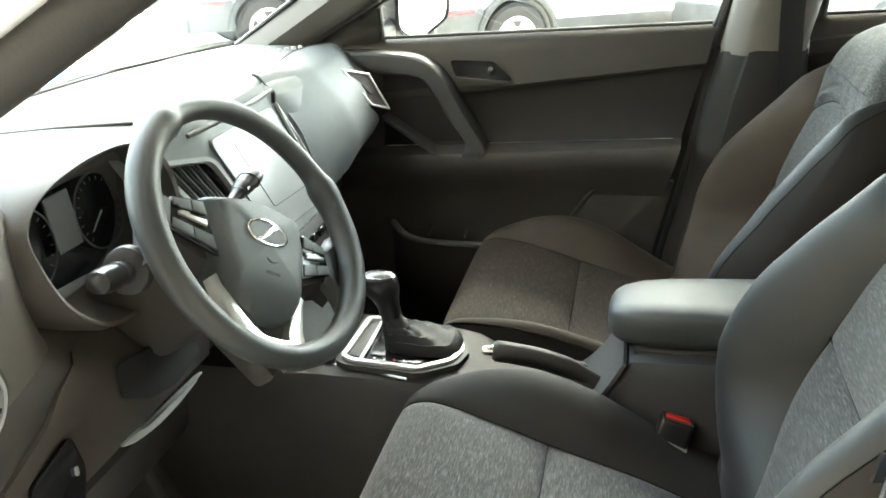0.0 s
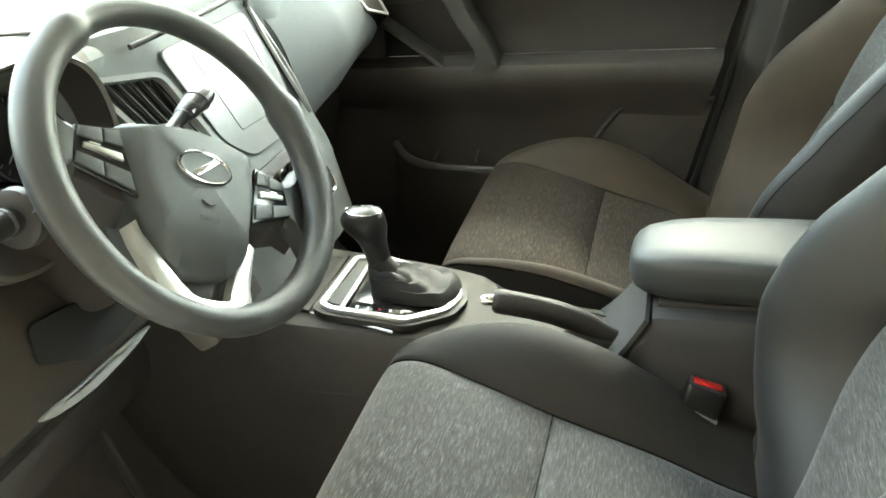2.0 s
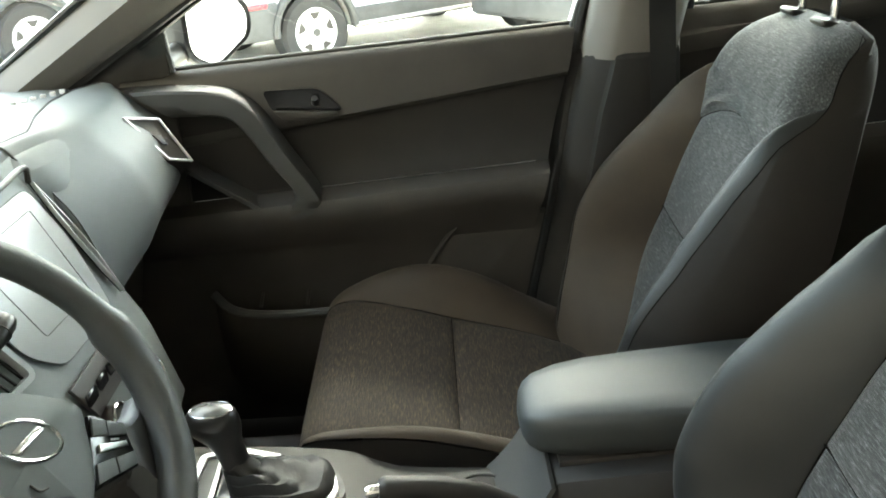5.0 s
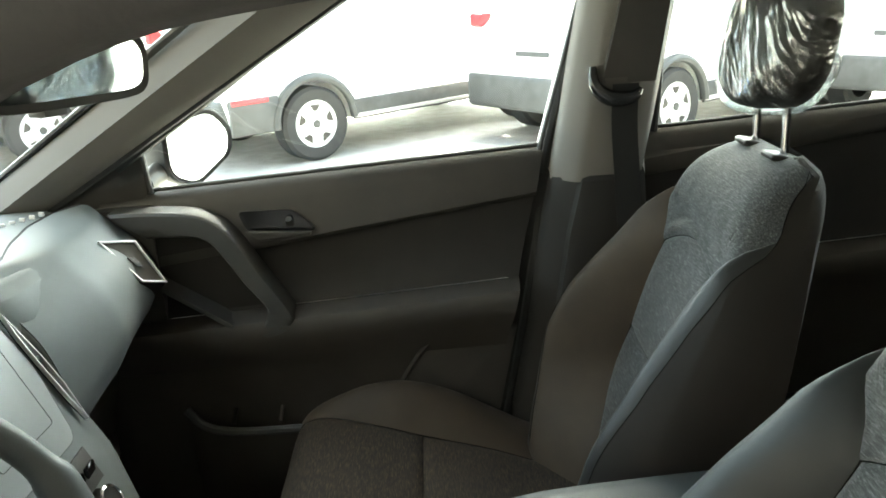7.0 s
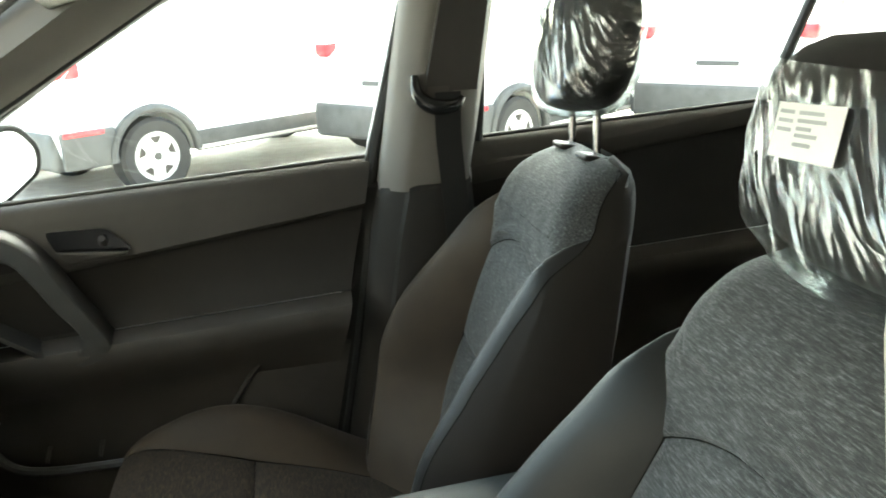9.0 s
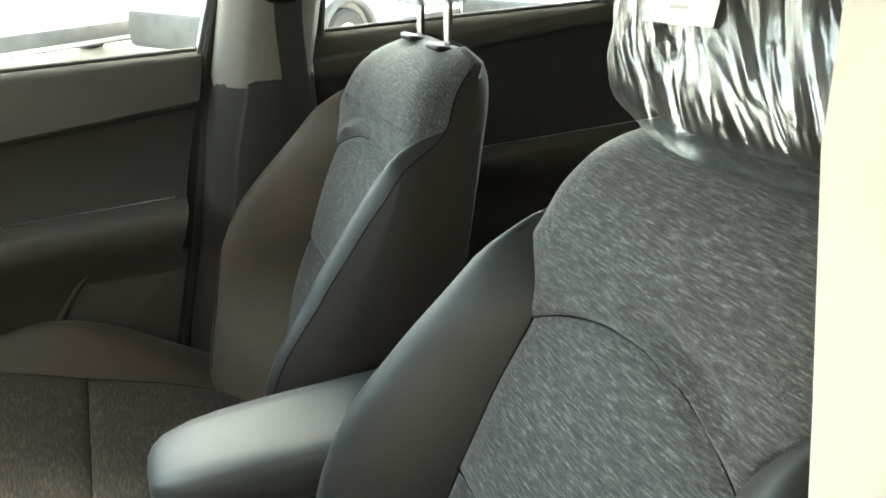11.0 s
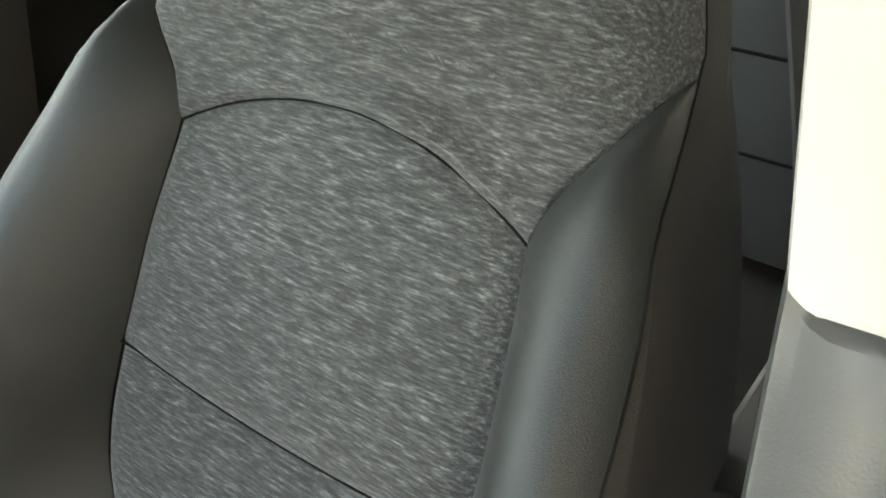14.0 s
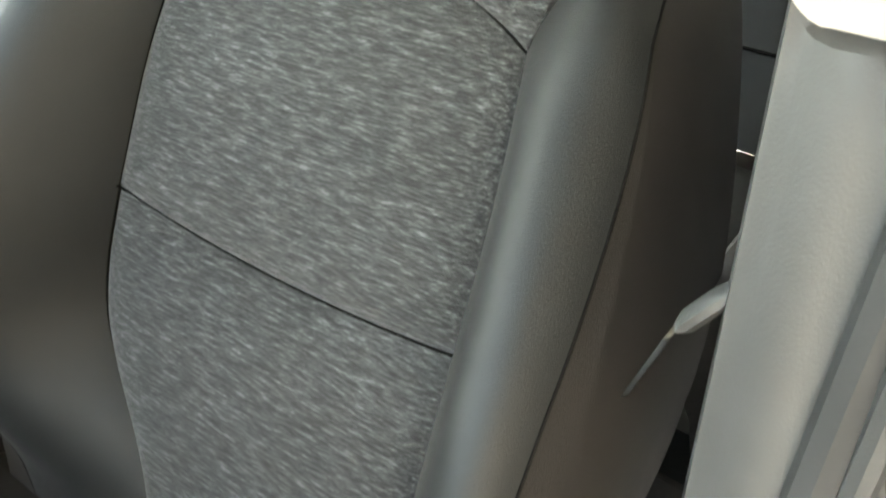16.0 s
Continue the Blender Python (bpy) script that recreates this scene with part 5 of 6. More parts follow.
kpart("shroud_opening", slab([WM0 @ Vector((x, y, -0.11)) for x, y in ((-0.07, -0.09), (0.06, -0.09), (0.05, -0.16), (-0.05, -0.17))], WN * 0.04, 0.01), TRIM_LOW, "dark underside")
# right stalk: wiper lever with ring and marks
a0, a1 = Vector((-0.865, -0.26, 1.115)), Vector((-0.862, -0.146, 1.142))
st = kpart("wiper_stalk", tube([a0.lerp(a1, k) for k in (0, 0.35, 0.50, 0.55, 0.75, 0.90, 0.97, 1.0)], [0.007, 0.009, 0.0105, 0.0135, 0.0165, 0.0175, 0.0150, 0.007], 16, flat=0.72), LEVER_BLACK, "black wiper stalk")
for k, w in ((0.52, 0.025), (0.66, 0.012), (0.80, 0.010)):
    kpart("stalk_band", tube([a0.lerp(a1, k), a0.lerp(a1, k + w)], 0.0105 + 0.0085 * min(1, (k - 0.45) / 0.4) * 0.95 + 0.0004, 16, flat=0.74), TRIM_GREY, "", st)
for k in (0.60, 0.72, 0.87):
    q = a0.lerp(a1, k) + Vector((0.0125, -0.002, 0.003))
    kpart("stalk_mark", box(q, (0.0012, 0.008, 0.0035), 0, 1), WHITE_MARK, "", st)
b0, b1 = Vector((-0.87, -0.40, 1.115)), Vector((-0.862, -0.545, 1.142))
st2 = kpart("light_stalk", tube([b0.lerp(b1, k) for k in (0, 0.4, 0.6, 0.64, 0.9, 0.98, 1.0)], [0.009, 0.010, 0.0125, 0.0155, 0.0165, 0.014, 0.007], 16, flat=0.85), LEVER_BLACK, "black light stalk")
# collar enlarged to stand in for the ignition lock behind the stalk
kpart("stalk_collar", tube([b0.lerp(b1, 0.50), b0.lerp(b1, 0.53), b0.lerp(b1, 0.60), b0.lerp(b1, 0.62)], [0.024, 0.028, 0.027, 0.022], 22), TRIM, "dark round collar in place of the ignition lock", st2)
kpart("stalk_band", tube([b0.lerp(b1, 0.70), b0.lerp(b1, 0.73)], 0.0165, 16, flat=0.87), TRIM_GREY, "", st2)


# ---- centre console ----
NO = Vector((-0.45, 0, FLOOR_Z))
console = thing("centre_console", "dark plastic centre console between the seats", "console", at=NO)


def npart(name, bm, mat, label="", parent=None):
    return part(name, moved(bm, Matrix.Translation(-NO)), mat, parent or console, label)


CTOP = ((-1.15, 0.80), (-0.95, 0.80), (-0.80, 0.800), (-0.58, 0.788), (-0.52, 0.765), (-0.30, 0.750), (-0.24, 0.74))
CHW = ((-1.15, 0.135), (-0.95, 0.13), (-0.80, 0.125), (-0.60, 0.112), (-0.50, 0.100), (-0.24, 0.095))
crings = []
for i in range(31):
    x = -1.15 + 0.91 * i / 30
    z, w = curve_table(CTOP, x), curve_table(CHW, x)
    crings.append([Vector((x, y, zz)) for y, zz in ((-w - 0.02, FLOOR_Z), (-w - 0.012, z - 0.12), (-w, z - 0.02), (-w + 0.012, z - 0.003), (-w + 0.03, z), (0, z), (w - 0.03, z), (w - 0.012, z - 0.003), (w, z - 0.02), (w + 0.012, z - 0.12), (w + 0.02, FLOOR_Z))])
npart("console_body", skin(crings, closed=False, caps=False), CONSOLE_DARK, "dark moulded console")
npart("console_top", skin([[Vector((p.x, p.y * 0.93, p.z + 0.0025)) for p in r[3:8]] for r in crings[16:]], closed=False, caps=False), TRIM_LOW, "dark grey console top")
# tray ahead of the lever
npart("front_tray", frame_ring([(-0.90, -0.075, 0.802), (-0.90, 0.075, 0.802), (-0.79, 0.085, 0.802), (-0.79, -0.085, 0.802)], 0.008, (0, 0, 0.004), 0.001), CONSOLE_DARK)
npart("tray_mat", slab([(-0.895, -0.07, 0.803), (-0.895, 0.07, 0.803), (-0.79, 0.08, 0.803), (-0.79, -0.08, 0.803)], (0, 0, 0.002)), RUBBER, "black tray mat")
npart("console_strip", tube([(-0.800, -0.079, 0.7985), (-0.726, -0.091, 0.7985), (-0.660, -0.105, 0.7985)], 0.0022, 6), SILVER, "thin silver edge")
# cup holder: a flat dark disc stands in for the shade in the hole
x, y = -0.402, 0.018
cup = [Vector((x + 0.040 * math.cos(a), y + 0.042 * math.sin(a), 0.7605)) for a in [2 * math.pi * i / 40 for i in range(40)]]
npart("side_line", tube([(-0.93, -0.137, 0.70), (-0.6, -0.127, 0.70), (-0.4, -0.115, 0.68)], 0.0012, 6), TRIM_LOW)
npart("cup_shade_disc", skin([[Vector((p.x, p.y, z)) for p in cup] for z in (0.7545, 0.7600)]), SEAL, "flat dark disc in place of the cup hole")
npart("cup_rim", tube(cup, 0.0022, 6, closed=True), CONSOLE_DARK)
# no recess here: a dark plate stands in for the slot's shade
slot = rounded([(-0.552, -0.080, 0.757), (-0.47, -0.082, 0.757), (-0.34, -0.050, 0.757), (-0.34, -0.008, 0.757), (-0.47, -0.016, 0.757), (-0.552, -0.026, 0.757)], 0.022, 5)
npart("brake_slot_plate", slab(slot, (0, 0, 0.0125)), SEAL, "flat dark plate in place of the handbrake slot")
# storage box below the armrest
# box coloured darker than the console body to stand in for shade
npart("storage_box", skin([[Vector((x, y, z)) for y, z in ((-w, FLOOR_Z), (-w, h - 0.02), (-w + 0.015, h), (w - 0.015, h), (w, h - 0.02), (w, FLOOR_Z))] for x, w, h in ((-0.372, 0.088, 0.735), (-0.360, 0.089, 0.770), (-0.335, 0.090, 0.826), (-0.315, 0.090, 0.846), (-0.10, 0.092, 0.86), (0.12, 0.092, 0.86), (0.14, 0.088, 0.80))], closed=True), TRIM_SHADED, "dark storage box")
npart("box_front", grid(lambda u, v: Vector((curve_table(((0, -0.392), (0.25, -0.378), (0.6, -0.352), (1, -0.326)), v), -0.088 + 0.176 * u, curve_table(((0, 0.7525), (0.25, 0.766), (0.6, 0.800), (1, 0.850)), v))), 10, 10, 0.006), TRIM_GREY, "grey sloping front of the box")

# gear selector
gear = thing("gear_selector", "automatic gear selector in a satin silver surround", "gear lever", at=(-0.68, -0.005, 0.80))
GO = Vector((-0.68, -0.005, 0.80))


def gpart(name, bm, mat, label="", parent=None):
    return part(name, moved(bm, Matrix.Translation(-GO)), mat, parent or gear, label)


hexa = [(-0.777, -0.078, 0.808), (-0.774, 0.068, 0.808), (-0.724, 0.082, 0.806), (-0.625, 0.048, 0.802), (-0.592, 0.020, 0.801), (-0.584, -0.010, 0.801), (-0.594, -0.048, 0.801), (-0.645, -0.092, 0.804), (-0.757, -0.090, 0.808)]
hexa = [tuple(p) for p in rounded(hexa, 0.009, 3)]
gpart("surround", frame_ring(hexa, 0.0088, (0, 0, 0.008), 0.003), SILVER, "satin silver surround")
gpart("surround_base", frame_ring([Vector(GO) + (Vector(p) - GO) * 1.09 - Vector((0, 0, 0.008)) for p in hexa], 0.022, (0, 0, 0.010), 0.004), TRIM)
gpart("gate_plate", slab([Vector(GO) + (Vector(p) - GO) * 0.93 + Vector((0, 0, -0.004)) for p in hexa], (0, 0, 0.005), 0.001), GLOSS_BLACK, "black gate plate")
gpart("side_panel", slab([(-0.768, -0.066, 0.8085), (-0.764, 0.058, 0.8085), (-0.748, 0.060, 0.8080), (-0.744, -0.072, 0.8080)], (0, 0, 0.004), 0.001), TRIM_GREY, "grey side panel")
gpart("divider", slab([(-0.745, -0.080, 0.8085), (-0.748, 0.066, 0.8085), (-0.743, 0.067, 0.8085), (-0.738, -0.080, 0.8085)], (0, 0, 0.006), 0.0015), SILVER, "silver divider")
gpart("gate_window", slab([(-0.733, -0.080, 0.8095), (-0.650, -0.078, 0.8080), (-0.642, -0.058, 0.8080), (-0.733, -0.056, 0.8095)], (0, 0, 0.0015), 0.0006), GLOSS_BLACK, "black position display")
for i in range(5):
    gpart("gate_mark", box((-0.722 + 0.0165 * i, -0.070, 0.8112 - 0.0003 * i), (0.0035, 0.0050, 0.0008)), RED if i == 2 else WHITE_MARK)
brings = []
for k, z in ((1.0, 0.806), (0.98, 0.816), (0.90, 0.824), (0.80, 0.822), (0.74, 0.827), (0.66, 0.833), (0.57, 0.831), (0.50, 0.837), (0.42, 0.840), (0.34, 0.838), (0.29, 0.846)):
    ring = []
    for j in range(28):
        a = 2 * math.pi * j / 28
        c, s = math.cos(a), math.sin(a)
        cx = -0.655 - (1 - k) * 0.075
        ring.append(Vector((cx + 0.066 * k * math.copysign(abs(c) ** 0.7, c), 0.002 + 0.048 * k * math.copysign(abs(s) ** 0.7, s), z + 0.002 * math.sin(3 * a) + 0.0015 * math.sin(7 * a + 9 * k))))
    brings.append(ring)
gpart("boot", skin(brings), LEATHER, "creased dark leather boot")
gpart("lever", tube([(-0.694, 0.0, 0.832), (-0.702, 0.0, 0.842), (-0.7095, 0.0, 0.852)], [0.0185, 0.0160, 0.0165], 16), TRIM, "dark collar")


def knob_ring(z, c, a, b, grow=0.0):
    return [Vector((c + (a + grow) * math.copysign(abs(math.cos(q)) ** 0.85, math.cos(q)), (b + grow) * math.copysign(abs(math.sin(q)) ** 0.85, math.sin(q)), z)) for q in [2 * math.pi * j / 24 for j in range(24)]]


KNOB = [(0.846, -0.7095, 0.0165, 0.0150), (0.858, -0.7110, 0.0180, 0.0155), (0.872, -0.7145, 0.0190, 0.0165), (0.885, -0.7190, 0.0220, 0.0185), (0.896, -0.7245, 0.0290, 0.0210), (0.906, -0.7285, 0.0335, 0.0230), (0.915, -0.7300, 0.0335, 0.0230), (0.922, -0.7295, 0.0310, 0.0215), (0.928, -0.7285, 0.0255, 0.0175), (0.9315, -0.7280, 0.0160, 0.0110), (0.9325, -0.7280, 0.0050, 0.0040)]
kn = gpart("knob", skin([knob_ring(*r) for r in KNOB]), LEVER_BLACK, "glossy black hooked knob")
gpart("knob_cap", skin([knob_ring(z + 0.0008, c, a, b, 0.0006) for z, c, a, b in KNOB[8:]]), KNOB_GREY, "grey metal cap", kn)
gpart("knob_ring", tube(knob_ring(0.9285, -0.7285, 0.0252, 0.0172, 0.0002), 0.0008, 6, closed=True), CHROME, "chrome edge", kn)

# handbrake
hb = thing("handbrake", "black handbrake lever with chrome button", "handbrake", at=(-0.35, -0.02, 0.77))
HO = Vector((-0.35, -0.02, 0.77))
hp = spline([(-0.335, -0.024, 0.760), (-0.375, -0.030, 0.782), (-0.41, -0.035, 0.803), (-0.45, -0.040, 0.818), (-0.50, -0.047, 0.829), (-0.53, -0.051, 0.833)], 5)
part("grip", moved(tube(hp, [0.0115 + 0.0045 * min(1, i / 10) if i < len(hp) - 1 else 0.012 for i in range(len(hp))], 14, flat=1.1), Matrix.Translation(-HO)), TRIM, hb, "black moulded grip")
part("release_button", moved(tube([(-0.528, -0.051, 0.833), (-0.541, -0.053, 0.8335), (-0.546, -0.0535, 0.8337)], [0.0085, 0.0085, 0.006], 14), Matrix.Translation(-HO)), CHROME, hb, "chrome button")
part("lever_base", moved(slab([(-0.36, -0.012, 0.75), (-0.43, -0.03, 0.785), (-0.43, -0.03, 0.798), (-0.34, -0.008, 0.775), (-0.28, -0.004, 0.75)], (0, -0.03, 0), 0.004), Matrix.Translation(-HO)), TRIM_LOW, hb)

# armrest
arm = thing("armrest", "padded grey armrest lid on the console", "armrest", at=(-0.15, 0.01, 0.85))
AO = Vector((-0.15, 0.01, 0.85))
arr = []
for x, w, z0, z1 in ((-0.353, 0.016, 0.874, 0.888), (-0.350, 0.032, 0.864, 0.899), (-0.343, 0.044, 0.855, 0.907), (-0.330, 0.054, 0.850, 0.913), (-0.30, 0.064, 0.847, 0.919), (-0.26, 0.070, 0.849, 0.923), (-0.20, 0.074, 0.852, 0.926), (-0.10, 0.078, 0.856, 0.930), (0.03, 0.079, 0.860, 0.936), (0.10, 0.076, 0.862, 0.934), (0.125, 0.06, 0.868, 0.92)):
    arr.append([Vector((x, 0.018 + s * w * k, z0 + (z1 - z0) * h)) for s, k, h in ((-1, 0.74, 0.06), (-1, 0.88, 0.14), (-1, 0.97, 0.36), (-1, 1.0, 0.62), (-1, 0.99, 0.78), (-1, 0.955, 0.89), (-1, 0.86, 0.955), (-1, 0.5, 0.995), (0, 0, 1.01), (1, 0.6, 1.0), (1, 0.90, 0.97), (1, 0.97, 0.88), (1, 1.0, 0.74), (1, 0.97, 0.42), (1, 0.90, 0.18), (1, 0.80, 0.06))])
part("lid_pad", moved(skin(arr), Matrix.Translation(-AO)), PADDED, arm, "smooth charcoal padded lid", 60)
part("lid_base", moved(slab([(-0.31, -0.045, 0.840), (-0.31, 0.085, 0.840), (0.10, 0.085, 0.858), (0.10, -0.045, 0.858)], (0, 0, 0.014), 0.004), Matrix.Translation(-AO)), TRIM, arm)

# seat buckles
def buckle(y, s):
    o = Vector((-0.245, y, 0.60))
    b = thing("seat_buckle", "black seat-belt buckle with red button beside the seat", "seat belt", "seat buckles", at=o)
    m = Matrix.Translation((0, 0, 0.155)) @ pose(0, 0, 0, s * -8, 14, 0)
    part("buckle_body", moved(box((0, 0, -0.02), (0.050, 0.028, 0.075), 0.006, 3), m), LEVER_BLACK, b)
    part("button_rim", moved(frame_ring([(x, y, 0.0170) for x, y in ((-0.023, -0.012), (0.023, -0.012), (0.023, 0.012), (-0.023, 0.012))], 0.0035, (0, 0, 0.0025), 0.0008), m), TRIM_GREY, b, "grey rim round the button")
    part("button", moved(box((0, 0, 0.0185), (0.037, 0.015, 0.006), 0.002, 2), m), RED, b, "red release button")
    part("stalk", tube([(0.01, 0, 0.10), (0.03, 0, -0.10)], 0.012, 8, flat=0.5), WEBBING, b)
    part("trim_band", moved(box((0, 0, -0.020), (0.0525, 0.0305, 0.007), 0.002, 2, pose(0, 0, 0, 0, 9, 0).to_3x3()), m), SILVER, b, "pale band")


buckle(-0.105, 1)
buckle(0.115, -1)


# ---- doors ----
def ztrim(x):
    return 1.112 + 0.13 * (x + 0.601)


def zarm(x):
    return 0.977 + 0.0575 * (x + 0.64)


def door(name, x0, x1, s, label, front):
    """A closed door seen from inside: trim with armrest, pull, handle and pocket."""
    o = Vector(((x0 + x1) / 2, s * 0.70, 0.45))
    d = thing(name, label, "car door", kind="structure", at=o)

    def V(x, y, z):
        return Vector((x, s * y, z)) - o

    def dp(nm, bm, mat, lab="", parent=None):
        return part(nm, bm, mat, parent or d, lab)

    n = 28
    xs = [x0 + (x1 - x0) * i / n for i in range(n + 1)]

    def rear_cut(x, z):
        """The rear edge of the front door leans with the pillar."""
        return x - (0.235 * (1.25 - z) * max(0, (x - x0) / (x1 - x0)) ** 2 if front else 0)

    def sheet(rows):
        return skin([[V(rear_cut(x, z), y, z) for y, z in rows(x)] for x in xs], closed=False, caps=False)

    dp("door_skin", sheet(lambda x: [(0.725, belt(x) - 0.012), (0.75, 1.0), (0.75, 0.6), (0.73, 0.46)]), PAINT, "white painted outer skin")
    up = dp("upper_trim", sheet(lambda x: [(0.716, belt(x) - 0.012), (0.708, belt(x) + 0.002), (0.690, belt(x) + 0.001), (0.676, belt(x) - 0.012), (0.668, belt(x) - 0.035), (0.657, ztrim(x) + 0.03), (0.652, ztrim(x) + 0.006), (0.656, ztrim(x) - 0.001), (0.668, ztrim(x) - 0.003)]), TRIM, "dark grained upper trim")
    dp("window_channel", tube([V(x, 0.702, belt(x) + 0.004) for x in xs], 0.0045, 8), TRIM_GREY, "grey window channel", up)
    dp("insert_panel", sheet(lambda x: [(0.668, ztrim(x) - 0.003), (0.672, (ztrim(x) + zarm(x)) / 2), (0.664, zarm(x) + 0.03), (0.652, zarm(x) + 0.008)]), DOOR_CLOTH, "dark cloth insert")
    lo = dp("lower_trim", sheet(lambda x: [(0.652, zarm(x) + 0.007), (0.622, zarm(x) + 0.003), (0.604, zarm(x) - 0.004), (0.598, zarm(x) - 0.016), (0.602, zarm(x) - 0.05), (0.622, zarm(x) - 0.085), (0.638, 0.86), (0.640, 0.78), (0.636, 0.70), (0.640, 0.62), (0.646, 0.54), (0.665, 0.47)]), TRIM_LOW, "dark lower trim with armrest")
    if front:
        # pull handle: a thick bent band from the dash down to the armrest
        outer = spline([(-0.965, 1.190), (-0.89, 1.190), (-0.80, 1.180), (-0.745, 1.140), (-0.700, 1.065), (-0.660, 1.000), (-0.650, 0.970), (-0.672, 0.945), (-0.735, 0.938), (-0.80, 0.980), (-0.875, 1.030), (-0.935, 1.07)], 4)
        inner = spline([(-0.90, 1.142), (-0.85, 1.142), (-0.795, 1.134), (-0.762, 1.095), (-0.735, 1.050), (-0.702, 1.004), (-0.699, 0.985), (-0.708, 0.966), (-0.733, 0.951), (-0.796, 0.9905), (-0.871, 1.0400), (-0.930, 1.080)], 4)
        band, k = [], len(outer)
        for i in range(k):
            f = i / (k - 1)
            y = 0.612 - 0.014 * math.sin(math.pi * f)
            a, b = outer[i], inner[i]
            band.append([V(a.x, y + 0.055, a.y), V(a.x, y + 0.005, a.y), V(a.x * 0.90 + b.x * 0.10, y, a.y * 0.90 + b.y * 0.10), V((a.x + b.x) / 2, y - 0.001, (a.y + b.y) / 2), V(b.x * 0.90 + a.x * 0.10, y, b.y * 0.90 + a.y * 0.10), V(b.x, y + 0.005, b.y), V(b.x, y + 0.055, b.y)])
        dp("pull_handle", skin(band), TRIM_GREY, "grey bent pull band")
        dp("pull_pocket", slab([V(p.x, 0.655, p.y) for p in inner], Vector((0, s * 0.004, 0))), DOOR_CLOTH, "dark hollow behind the pull")
        # inner door handle
        q = [(p.x, p.y) for p in rounded([(-0.740, 1.172, 0), (-0.640, 1.171, 0), (-0.597, 1.130, 0), (-0.703, 1.112, 0), (-0.728, 1.138, 0)], 0.010, 4)]
        cup = dp("handle_cup", frame_ring([V(x, 0.655, z) for x, z in q], 0.005, Vector((0, -s * 0.004, 0)), 0.0015), TRIM, "handle surround")
        dp("handle_recess", slab([V(x, 0.650, z) for x, z in q], Vector((0, s * 0.003, 0))), GLOSS_BLACK, "", cup)
        dp("handle_lever", slab([V(x, 0.644, z) for x, z in ((-0.722, 1.138), (-0.640, 1.132), (-0.606, 1.130), (-0.608, 1.124), (-0.65, 1.119), (-0.703, 1.117))], Vector((0, -s * 0.010, 0)), 0.003), TRIM, "black pull lever", cup)
        dp("lock_knob", tube([V(-0.646, 0.650, 1.146), V(-0.646, 0.640, 1.156)], [0.008, 0.006], 12), TRIM, "", cup)
        # pocket panel and map pocket
        pk = spline([(-0.480, 0.785), (-0.440, 0.850), (-0.405, 0.893), (-0.375, 0.905), (-0.30, 0.912), (-0.235, 0.918)], 5)
        dp("pocket_edge", tube([V(p.x, 0.632, p.y) for p in pk], 0.0055, 8), TRIM, "raised pocket outline")
        dp("pocket_panel", slab([V(p.x, 0.638, p.y) for p in pk] + [V(-0.30, 0.638, 0.62), V(-0.50, 0.638, 0.62)], Vector((0, -s * 0.006, 0)), 0.002), TRIM_LOW)
        mp = spline([(-0.875, 0.60, 0.800), (-0.84, 0.585, 0.772), (-0.78, 0.575, 0.762), (-0.66, 0.572, 0.762), (-0.52, 0.575, 0.765)], 6)
        dp("map_pocket_edge", tube([V(*p) for p in mp], 0.0085, 8), TRIM_GREY, "grey lip of the map pocket")
        dp("map_pocket", skin([[V(p.x, p.y, p.z), V(p.x, p.y + 0.004, p.z - 0.10), V(p.x, p.y + 0.03, p.z - 0.20)] for p in mp], closed=False, caps=False), TRIM_LOW)
        for x in (-0.79, -0.70):
            dp("pocket_rib", tube([V(x, 0.60, 0.765), V(x + 0.003, 0.625, 0.785)], 0.004, 6), TRIM)
        sail = [(-1.15, 1.160), (-1.06, 1.212), (-0.918, 1.312), (-0.906, 1.295), (-0.908, 1.206), (-0.95, 1.180)]
        dp("mirror_sail", slab([V(x, 0.682, z) for x, z in sail], Vector((0, s * 0.02, 0)), 0.004), TRIM, "black triangular mirror base")
        dp("sail_bar", tube([V(-0.903, 0.69, 1.208), V(-0.908, 0.682, 1.30)], 0.005, 8), TRIM_GREY)
        # window frame
        top = [(-0.955, 0.678, 1.262), (-0.75, 0.668, 1.392), (-0.62, 0.660, 1.478), (-0.49, 0.652, 1.550), (-0.35, 0.645, 1.578), (-0.12, 0.640, 1.588)]
        dp("window_frame", tube(spline([V(*p) for p in top], 6), 0.010, 8), RUBBER, "black window frame")
        dp("window_post", tube([V(-0.168, 0.688, 1.235), V(-0.128, 0.672, 1.38), V(-0.085, 0.650, 1.55)], 0.008, 8), RUBBER)
        dp("window_post_trim", tube([V(-0.178, 0.692, 1.235), V(-0.138, 0.676, 1.38), V(-0.095, 0.654, 1.55)], 0.006, 8), TRIM_GREY)
    else:
        dp("window_frame", tube(spline([V(0.035, 0.69, belt(0.035)), V(0.07, 0.65, 1.56), V(0.3, 0.64, 1.585), V(0.8, 0.64, 1.57)], 6), 0.009, 8), RUBBER)
    return d


door("door_1", -1.00, -0.170, 1, "dark plastic and cloth trimmed passenger door, closed", True)
door("door_2", 0.012, 0.82, 1, "dark trimmed rear door, closed", False)
door("door_3", 0.012, 0.82, -1, "dark trimmed rear door behind the driver, closed", False)

# ---- outside mirror, passenger side ----
mo = thing("side_mirror", "white-backed side mirror with black housing outside the window", "mirror", at=(-0.86, 0.87, 1.243))
